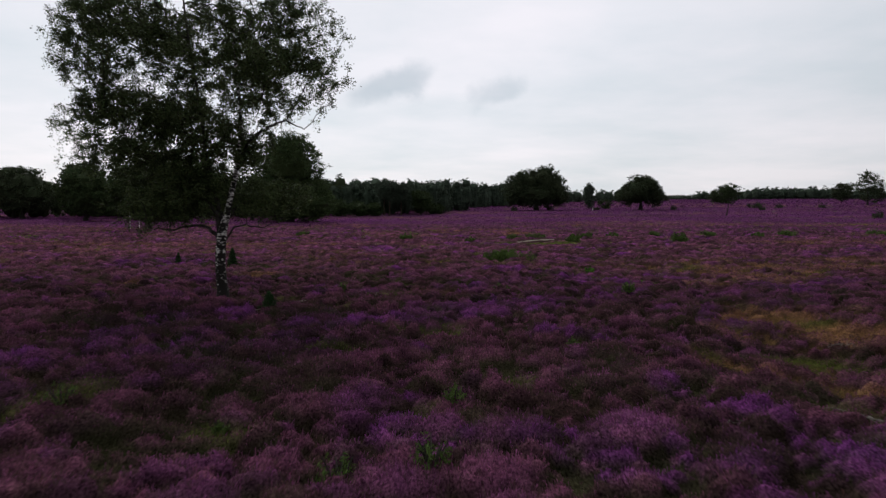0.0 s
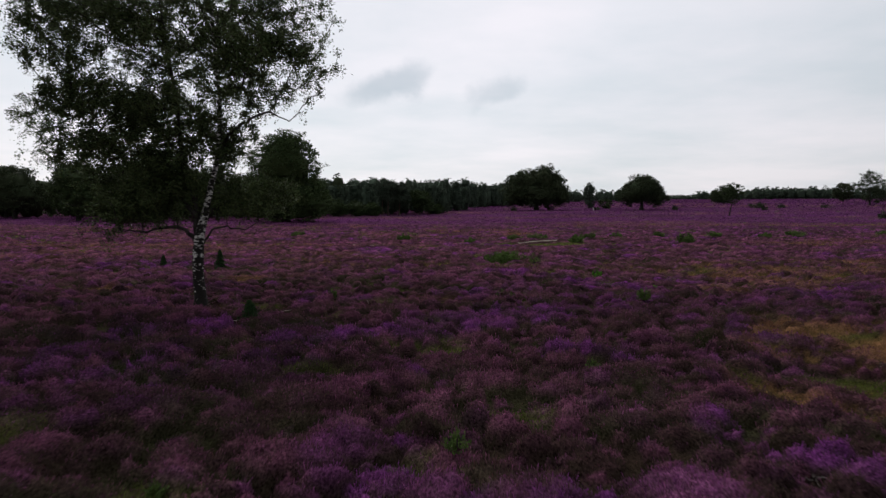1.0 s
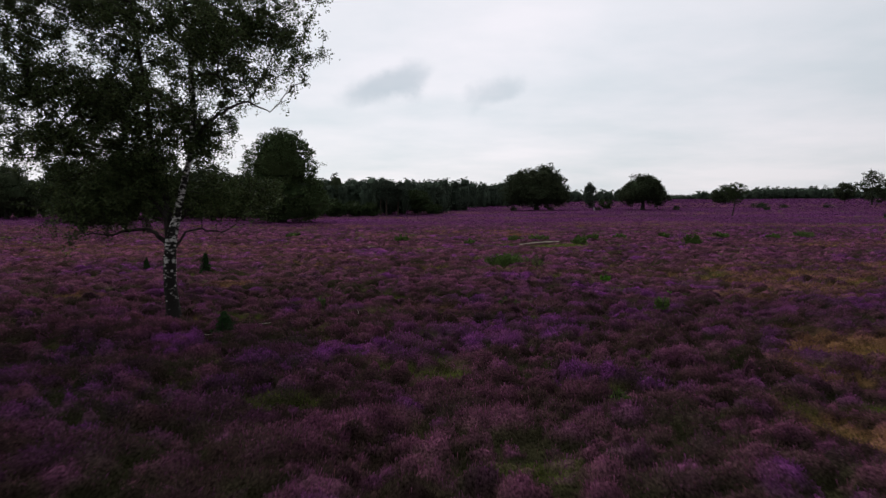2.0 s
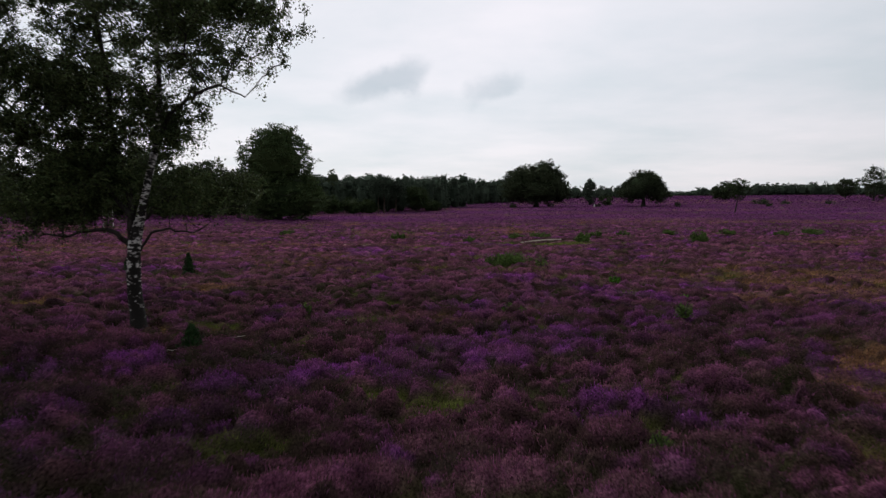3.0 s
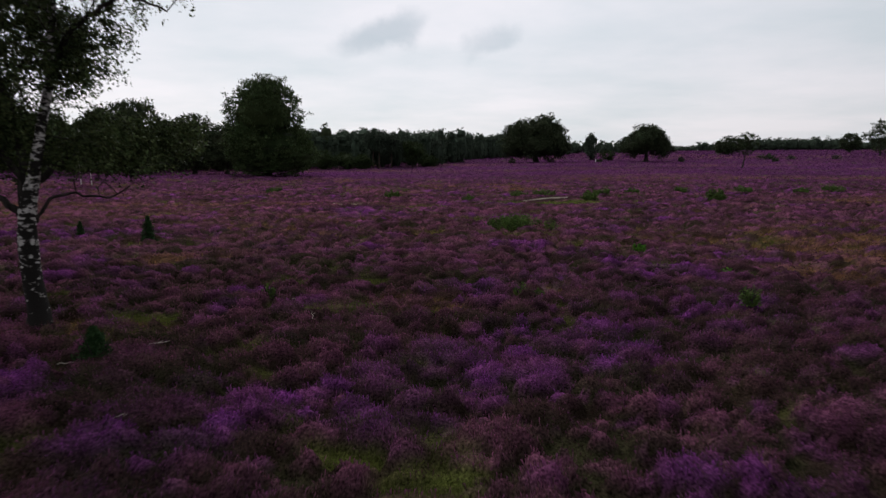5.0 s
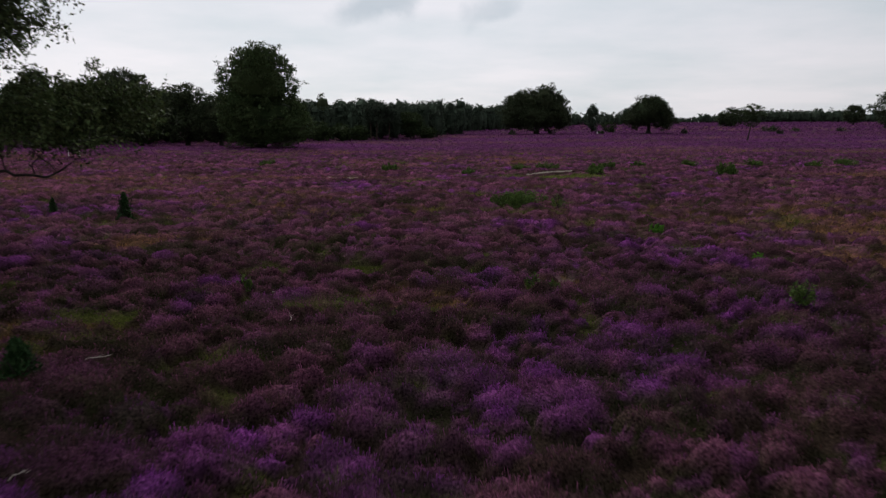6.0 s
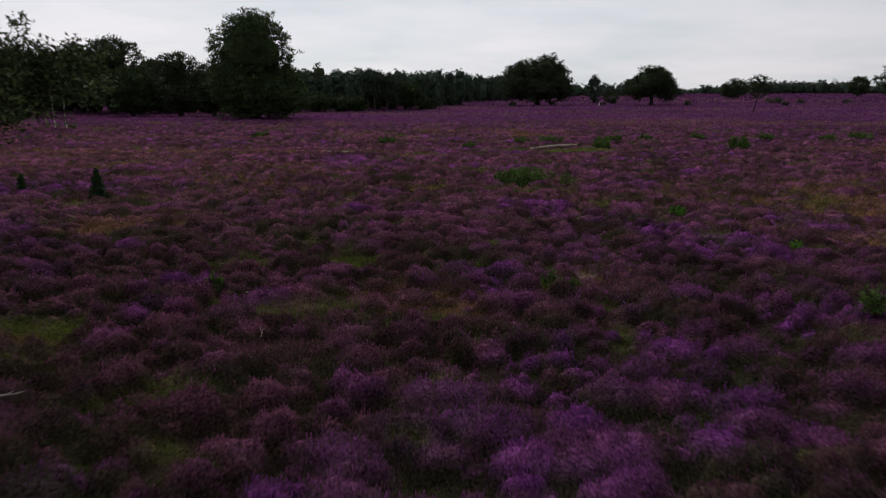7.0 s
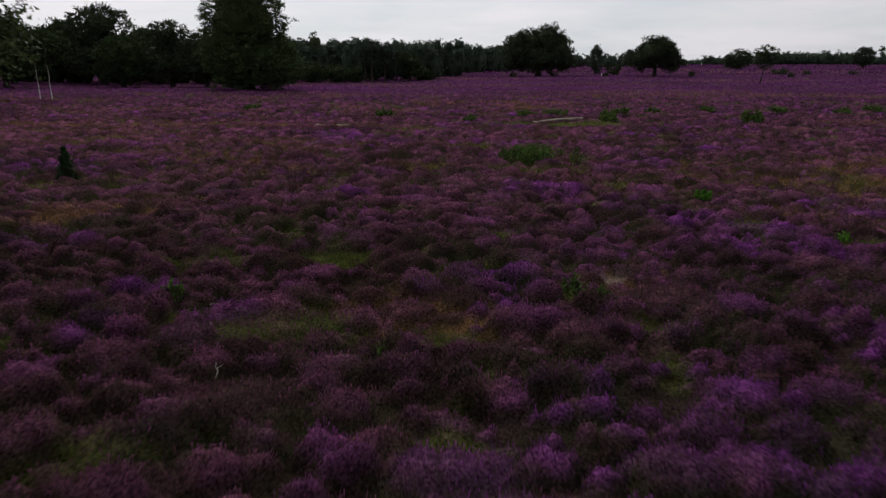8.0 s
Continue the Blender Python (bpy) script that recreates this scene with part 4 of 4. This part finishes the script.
# a pair of slim birches before the wood
def slim_birch(x, y, turn, seed, hgt, lean):
    meshes = tree_mesh(hgt, [(lean, 0, hgt * 0.80, 2.2, 2.1, hgt * 0.22), (lean * 1.6, 0, hgt * 0.66, 1.5, 1.5, hgt * 0.12)], GREEN_LEAF, 4600, 0.22, seed, trunk=0.045, bole=0.55, bark=PALE_BARK, lean=(lean * 0.5, 0), limbs=40)
    plant("birch_tree", x, y, meshes, "slim birch with a thin white trunk before the wood", group="slim birches", turn=turn)


PALE_BARK = surface_material("pale_birch_bark", [(0.30, (0.10, 0.09, 0.085)), (0.42, (0.55, 0.53, 0.50)), (0.7, (0.70, 0.68, 0.64))], scale=3, stretch=(1, 1, 2.0), bump=0.3)
slim_birch(-35.8, 82.0, 0, 131, 6.3, -0.4)
slim_birch(-36.9, 82.0, 140, 132, 6.0, 0.6)

# single trees and bushes farther out
plant("juniper_tree", 40.0, 190, tree_mesh(7.2, [(0, 0, 3.6, 1.3, 1.3, 3.4), (0.2, 0, 5.6, 0.9, 0.9, 1.6)], PINE_LEAF, 3200, 0.28, 140, trunk=0.2, bole=0.0), "narrow upright dark juniper on the heath")
plant("willow_bush", 43.4, 186, tree_mesh(2.6, [(0, 0, 1.4, 1.9, 1.7, 1.1)], GREEN_LEAF, 1400, 0.26, 141, trunk=0.12, bole=0.0, limbs=14), "rounded green bush on the heath", "bush")
plant("birch_tree", 52.3, 128, tree_mesh(6.2, [(0.5, 0, 5.2, 1.8, 1.5, 0.9), (-0.3, 0, 4.3, 1.5, 1.4, 0.8), (1.4, 0, 4.4, 1.2, 1.2, 0.8), (0.5, 0, 3.1, 1.2, 1.1, 0.7)], GREEN_LEAF, 3000, 0.17, 142, trunk=0.13, bole=0.5, lean=(0.9, 0), limbs=60, shell=0.3), "thin leaning birch with a loose crown on the heath")
plant("birch_tree", 137.5, 225, tree_mesh(11.5, [(0, 0, 9.0, 3.0, 2.6, 2.2), (-3.2, 0, 6.0, 2.2, 2.2, 1.6), (2.6, 0, 6.4, 3.0, 2.6, 2.0), (1.5, 0, 3.6, 4.2, 3.2, 2.6)], OAK_LEAF, 6000, 0.34, 143, trunk=0.25, bole=0.4, limbs=60, shell=0.4), "tall loose-crowned birch beyond the heath")
plant("oak_tree", 166.6, 290, tree_mesh(8.0, [(0, 0, 4.4, 3.8, 3.4, 3.4)], OAK_LEAF, 4200, 0.45, 144, trunk=0.3, bole=0.2), "round dark oak beyond the heath")
plant("oak_tree", 100.8, 250, tree_mesh(6.4, [(0, 0, 3.4, 4.2, 3.6, 2.9), (-1.5, 0, 2.6, 3.6, 3.2, 2.2)], OAK_LEAF, 4200, 0.42, 145, trunk=0.3, bole=0.1), "round dark oak beyond the heath")
plant("gorse_bush", 83.0, 185, tree_mesh(1.7, [(0, 0, 0.8, 2.0, 1.6, 0.75), (1.2, 0, 1.0, 1.2, 1.2, 0.6)], OAK_LEAF, 1200, 0.2, 146, trunk=0.1, bole=0.0, limbs=12), "low dark gorse bush on the heath", "bush")
plant("pine_tree", 84, 320, tree_mesh(7.0, [(0, 0, 4.6, 2.0, 2.0, 2.0)], PINE_LEAF, 1300, 0.5, 147, trunk=0.2, bole=0.4), "small dark pine far over the heath")


# shrubs and open-stemmed pines before the pine wood
for k, (x, y, hgt, wide) in enumerate(((-20.8, 139, 3.6, 1.9), (-17.0, 140, 3.2, 2.0), (-14.0, 141, 2.8, 1.5), (-24.6, 136, 3.4, 1.8), (-1.6, 149, 2.4, 1.6))):
    plant("willow_bush", x, y, tree_mesh(hgt, [(0, 0, hgt * 0.52, wide, wide, hgt * 0.46), (wide * 0.4, 0, hgt * 0.4, wide * 0.8, wide * 0.8, hgt * 0.38)], GREEN_LEAF, 2600, 0.24, 150 + k, heart=0.7, trunk=0.1, bole=0.0, limbs=16),
          "rounded green willow bush before the pine wood", "bush", group="bushes before the pine wood")
plant("oak_tree", -4.6, 146, tree_mesh(5.4, [(0, 0, 3.4, 2.4, 2.2, 1.7), (0.9, 0, 2.0, 2.2, 2.0, 1.2), (-0.8, 0, 4.2, 1.5, 1.5, 1.0)], GREEN_LEAF, 4200, 0.24, 160, heart=0.6, trunk=0.18, bole=0.2, limbs=40), "small spreading green oak before the pine wood")
for k, (x, y, hgt) in enumerate(((-10.9, 143, 7.4), (-8.6, 144, 7.0), (-12.2, 145, 7.7))):
    plant("pine_tree", x, y, tree_mesh(hgt, [(0, 0, hgt * 0.78, 1.9, 1.8, hgt * 0.2), (0.5, 0, hgt * 0.55, 1.7, 1.6, hgt * 0.14)], PINE_LEAF, 3000, 0.24, 170 + k, heart=0.6, trunk=0.15, bole=0.35, bark=PINE_BARK, limbs=30),
          "pine with a bare reddish trunk at the wood's edge", group="pines at the wood's edge")


# ---- woods: uncounted pines and oaks ----
def woods(name, label, spots_, seed, leaf, cards=330, size=0.5, low=0.18):
    """One wood: for each (x, y, height, half width) a trunk and a crown of rounded masses, joined."""
    r = np.random.default_rng(seed)
    wood, hearts, cv = [], [], []
    for x, y, hgt, half in spots_:
        z = ground_at(x, y)
        wood.append(tube([(x, y, z - 0.2), (x, y, z + hgt * 0.4), (x + r.normal() * 0.2, y, z + hgt * 0.85)], [0.16, 0.12, 0.03], 5))
        peak = 0.45 + 0.35 * r.random()
        lumps = []
        for k in range(6):
            u = low + (0.84 - low) * k / 5
            wide = half * (1 - (1 - peak) * max(0.0, u - 0.35) / 0.5) * (0.75 + 0.3 * r.random())
            off = half * 0.30 * (1 - u)
            lumps.append((x + r.normal() * off, y + r.normal() * off, z + hgt * u, wide, wide, hgt * 0.17))
        n = cards // 15
        c = np.concatenate([in_lumps([l], n // 6, r, 1.2) for l in lumps])
        cv.append(np.repeat(c, 15, axis=0) + r.normal(size=(n // 6 * 90, 3)) * size * (0.7, 0.7, 0.45))
        hearts.append(heart_mesh((x, y, z + hgt * 0.42, half * 0.42, half * 0.42, hgt * 0.40), 1.0, r, 8, 7))
        if size < 0.45:
            hearts.append(heart_mesh((lumps[5][0], lumps[5][1], z + hgt * 0.80, lumps[5][3] * 0.7, lumps[5][3] * 0.7, hgt * 0.14), 1.0, r, 7, 5))
    ob = new(name)
    tagged(ob, label, "woodland", kind="stuff")
    v, f = merge(wood)
    part("trunks", raw_mesh("trunks", v, f, DARK_BARK), ob)
    pts = np.concatenate(cv)
    v, f = merge([leaf_cards(pts, np.full(len(pts), size), r, slim=0.8)] + hearts)
    part("foliage", raw_mesh("foliage", v, f, leaf), ob)


def row(x0, y0, x1, y1, n, depth, hgt, half, seed, vary=0.34):
    r = np.random.default_rng(seed)
    return [(x0 + (x1 - x0) * f + r.normal() * half * 0.4, y0 + (y1 - y0) * f + r.random() * depth, hgt * (0.97 - vary / 2 + vary * r.random()), half * (0.8 + 0.5 * r.random())) for f in np.linspace(0, 1, n)]


woods("pine_wood", "dark pine wood with uneven treetops along the heath", row(-30, 142, 0, 152, 32, 6, 6.6, 2.0, 1) + row(-36, 152, 4, 166, 40, 8, 7.4, 2.2, 2) + row(-36, 160, 6, 176, 40, 8, 7.4, 2.3, 14) + row(-2, 190, 24, 232, 30, 10, 7.2, 2.4, 3) + row(-6, 216, 36, 246, 44, 10, 7.4, 2.6, 4) + row(4, 240, 44, 262, 30, 8, 7.0, 2.8, 15),
      201, PINE_LEAF, cards=720, size=0.28)
woods("oak_wood", "dense dark wood behind the edge trees", row(-105, 140, -26, 140, 38, 10, 8.2, 3.4, 5) + row(-112, 132, -58, 134, 18, 6, 6.5, 3.4, 16) + row(-110, 118, -84, 126, 8, 6, 9.0, 3.6, 6) + row(-80, 150, -24, 150, 18, 8, 8.4, 3.2, 7) + row(-44, 130, -26, 126, 6, 6, 6.4, 2.8, 9),
      202, OAK_LEAF, cards=420, size=0.42)
woods("far_wood", "distant dark wood along the horizon", row(16, 300, 90, 306, 60, 10, 5.4, 3.0, 8, 0.14), 203, PINE_LEAF, cards=240, size=0.5, low=0.1)
woods("far_wood", "distant dark wood along the horizon", row(165, 440, 300, 470, 90, 12, 5.2, 4.2, 10, 0.3) + row(192, 428, 250, 436, 56, 10, 7.6, 5.0, 17, 0.25) + row(70, 600, 460, 620, 170, 30, 5.2, 6.0, 12, 0.3) + row(280, 450, 420, 540, 60, 30, 7.0, 4.6, 13, 0.3), 204, PINE_LEAF, cards=180, size=0.65, low=0.1)


# ---- saplings, broom and small plants ----
def bush_mesh(wide, high, leaf, cards, size, seed, spike=False):
    r = np.random.default_rng(seed)
    stems, n = [], 7
    for k in range(n):
        a = 2 * np.pi * k / n + r.random()
        stems.append(tube([(0, 0, -0.05), (math.cos(a) * wide * 0.22, math.sin(a) * wide * 0.22, high * 0.45), (math.cos(a) * wide * 0.38, math.sin(a) * wide * 0.38, high * (0.6 + 0.35 * r.random()))], [0.014, 0.01, 0.004], 5))
    v, f = merge(stems)
    wood = raw_mesh("stems", v, f, DARK_BARK)
    if spike:
        u = r.random(cards) ** 1.15
        a, q = r.random(cards) * 2 * np.pi, np.sqrt(r.random(cards))
        rad = wide * 0.55 * (1.02 - u) ** 0.65 * (0.45 + 0.55 * np.abs(np.sin(u * 11 + seed + 0.8 * np.cos(2 * a + seed))) * (0.7 + 0.3 * np.cos(5 * a + 9 * u)))
        pts = np.column_stack((np.cos(a) * q * rad, np.sin(a) * q * rad, 0.06 + u * high))
    else:
        # shoots that fan out and up, leafy along their upper part
        k = 26
        a = r.random(k) * 2 * np.pi
        foot = np.sqrt(r.random(k)) * wide * 0.34
        base = np.column_stack((np.cos(a) * foot, np.sin(a) * foot, np.zeros(k)))
        tip = base + np.column_stack((np.cos(a) * wide * 0.22 * r.random(k), np.sin(a) * wide * 0.22 * r.random(k), high * (0.5 + 0.55 * r.random(k)) * (1.1 - 0.5 * foot / (wide * 0.34))))
        pick, along = r.integers(0, k, cards), 0.12 + 0.9 * r.random(cards)
        pts = base[pick] * (1 - along)[:, None] + tip[pick] * along[:, None] + r.normal(size=(cards, 3)) * wide * 0.085 * (1.25 - along)[:, None]
        pts[:, 2] = np.maximum(pts[:, 2], 0.02)
    v, f = leaf_cards(pts, np.full(len(pts), size), r, droop=-0.8, slim=0.3 if not spike else 0.25)
    return wood, raw_mesh("leaves", v, f, leaf)


def small_plant(name, x, y, wide, high, leaf, cards, size, seed, label, category, spike=False, group=""):
    ob = thing(name, x, y, surface_at(x, y) - 0.04, label, category, group)
    wood, leaves = bush_mesh(wide, high, leaf, cards, size, seed, spike)
    tagged(part("stem_work", wood, ob), kind="stuff")
    tagged(part("foliage", leaves, ob), kind="stuff")


small_plant("pine_sapling", -4.68, 18.6, 0.62, 0.46, SAPLING_LEAF, 1100, 0.08, 301, "young dark green pine sapling in the heather", "sapling", True)
small_plant("pine_sapling", -10.5, 34.6, 0.72, 0.95, SAPLING_LEAF, 2000, 0.10, 302, "young dark green pine sapling in the heather", "sapling", True)
small_plant("pine_sapling", -13.9, 36.4, 0.42, 0.5, SAPLING_LEAF, 900, 0.09, 303, "small dark green pine sapling in the heather", "sapling", True)
small_plant("broom_bush", 3.45, 39.0, 2.3, 0.56, BROOM_LEAF, 3800, 0.12, 304, "spreading green broom bush in the heather", "bush")
small_plant("broom_bush", 20.0, 58.5, 1.5, 0.9, BROOM_LEAF, 1500, 0.18, 305, "dark green broom bush in the heather", "bush")
small_plant("broom_bush", 6.75, 31.8, 0.45, 0.34, BRIGHT_LEAF, 900, 0.10, 306, "small bright green bush in the heather", "bush")
small_plant("broom_bush", 5.8, 21.6, 0.45, 0.42, BROOM_LEAF, 420, 0.08, 307, "small green seedling bush in the heather", "bush")
small_plant("broom_bush", 8.0, 27.8, 0.4, 0.22, BRIGHT_LEAF, 350, 0.09, 308, "small bright green tuft in the heather", "bush")
for k, (x, y, wide, high) in enumerate(((-3.4, 63.5, 1.5, 1.15), (2.4, 59.8, 1.3, 0.8), (13.6, 65.5, 1.3, 0.8), (16.6, 68, 1.5, 0.8), (20.8, 67.8, 1.5, 0.7), (25.6, 67, 1.8, 0.7), (33.9, 68.5, 2.4, 0.8),
                                          (8.6, 64.6, 2.2, 0.9), (6.6, 64.8, 1.8, 0.7), (-14.2, 70.5, 1.7, 0.75), (12.0, 62.5, 1.7, 1.0), (11.2, 59.6, 1.4, 0.8), (30.0, 66.0, 1.6, 0.7), (44.0, 70.0, 2.4, 0.8))):
    small_plant("broom_bush", x, y, wide * 0.9, high * 0.72, BROOM_LEAF, 900, 0.17, 320 + k, "low green broom bush beside the heath path", "bush", group="broom bushes along the path")
for k, (x, y, s) in enumerate(((-0.1, 6.45, 0.42), (-1.0, 6.5, 0.42), (-4.9, 8.8, 0.45), (0.15, 8.6, 0.28), (1.9, 23.8, 0.40), (2.2, 23.4, 0.30), (4.9, 38.0, 0.8), (-2.6, 8.0, 0.22), (2.4, 12.6, 0.25), (-0.6, 21.6, 0.2), (-3.4, 23.3, 0.35))):
    small_plant("bilberry_plant", x, y, s, s * 0.85, BROOM_LEAF, 420, 0.05 if y < 20 else 0.08, 340 + k, "small fresh green seedling among the heather", "plant", group="green seedlings")
for k, (x, y, wide, high) in enumerate(((38.0, 172, 1.6, 1.0), (26.6, 172, 2.0, 1.5), (17.0, 165, 1.6, 1.4), (56.5, 170, 1.6, 1.5), (89.5, 185, 2.0, 1.4), (76.0, 165, 2.0, 1.2), (104, 190, 2.4, 1.8), (69.0, 110, 1.8, 1.5), (112.0, 170, 2.6, 1.8))):
    small_plant("gorse_bush", x, y, wide, high, OAK_LEAF, 500, 0.28, 360 + k, "low dark gorse bush far out on the heath", "bush", group="gorse bushes on the far heath")


# ---- fallen birch twigs ----
def twig(x, y, length, turn, up, seed, radius=0.012):
    r = np.random.default_rng(seed)
    n = 7
    s = np.linspace(0, 1, n)
    p = np.column_stack((s * length * math.cos(radians(turn)), s * length * math.sin(radians(turn)), s * up)) + r.normal(size=(n, 3)) * 0.010
    v, f = tube(p, radius * (1 - 0.6 * s), 6, 0.2, seed)
    v2, f2 = tube([p[3], p[3] + (0.03, 0.03, 0.01), p[3] + (0.05, 0.05, 0.02)], [radius * 0.6, radius * 0.4, radius * 0.2], 5)
    ob = new("fallen_twig", raw_mesh("fallen_twig", *merge([(v, f), (v2, f2)]), PALE_WOOD, smooth=True))
    ob.location = (x, y, surface_at(x, y) + 0.09)
    tagged(ob, "bleached fallen birch twig lying on the heather", "twig", "fallen twigs")


twig(-1.97, 20.45, 0.17, 110, 0.10, 401, 0.004)
twig(-4.0, 18.75, 0.30, 5, 0.02, 402, 0.010)
twig(-5.08, 18.35, 0.22, 12, 0.03, 403, 0.010)
twig(-2.84, 23.0, 0.40, 15, 0.02, 404, 0.008)
twig(-3.3, 16.1, 0.14, 40, 0.02, 405, 0.007)


# ---- dead heather wood ----
def dead_branch(x, y, seed, span):
    r = np.random.default_rng(seed)
    ob = thing("dead_branch", x, y, surface_at(x, y) - 0.01, "bare grey dead heather branch lying among grass", "branch", "dead branches")
    for k in range(5):
        a = r.random() * 6.28
        q = np.linspace(0, 1, 6)
        p = np.column_stack((np.cos(a) * q * span, np.sin(a) * q * span, 0.03 + 0.10 * span * np.sin(q * 3.0))) + r.normal(size=(6, 3)) * 0.02
        part("twig", raw_mesh("twig", *tube(p, 0.008 * (1 - 0.75 * q), 5, 0.2, seed + k), GREY_WOOD, smooth=True), ob)


for k, (x, y, span) in enumerate(((5.0, 8.1, 0.45), (8.6, 14.6, 0.5), (3.6, 8.3, 0.35), (10.4, 31.0, 0.5), (3.0, 25.2, 0.4))):
    dead_branch(x, y, 420 + 7 * k, span)


# ---- a white marker post far off ----
def marker(x, y):
    bm = bmesh.new()
    bmesh.ops.create_cube(bm, size=1.0, matrix=Matrix.LocRotScale((0, 0, 0.35), None, (0.16, 0.16, 0.8)))
    bmesh.ops.bevel(bm, geom=list(bm.edges), offset=0.02, segments=2, affect="EDGES")
    me = bpy.data.meshes.new("marker_post")
    bm.to_mesh(me)
    bm.free()
    me.materials.append(PAINTED)
    ob = new("marker_post", me)
    ob.location = (x, y, ground_at(x, y))
    tagged(ob, "short white marker post standing in the heather", "post")


marker(36.3, 168)
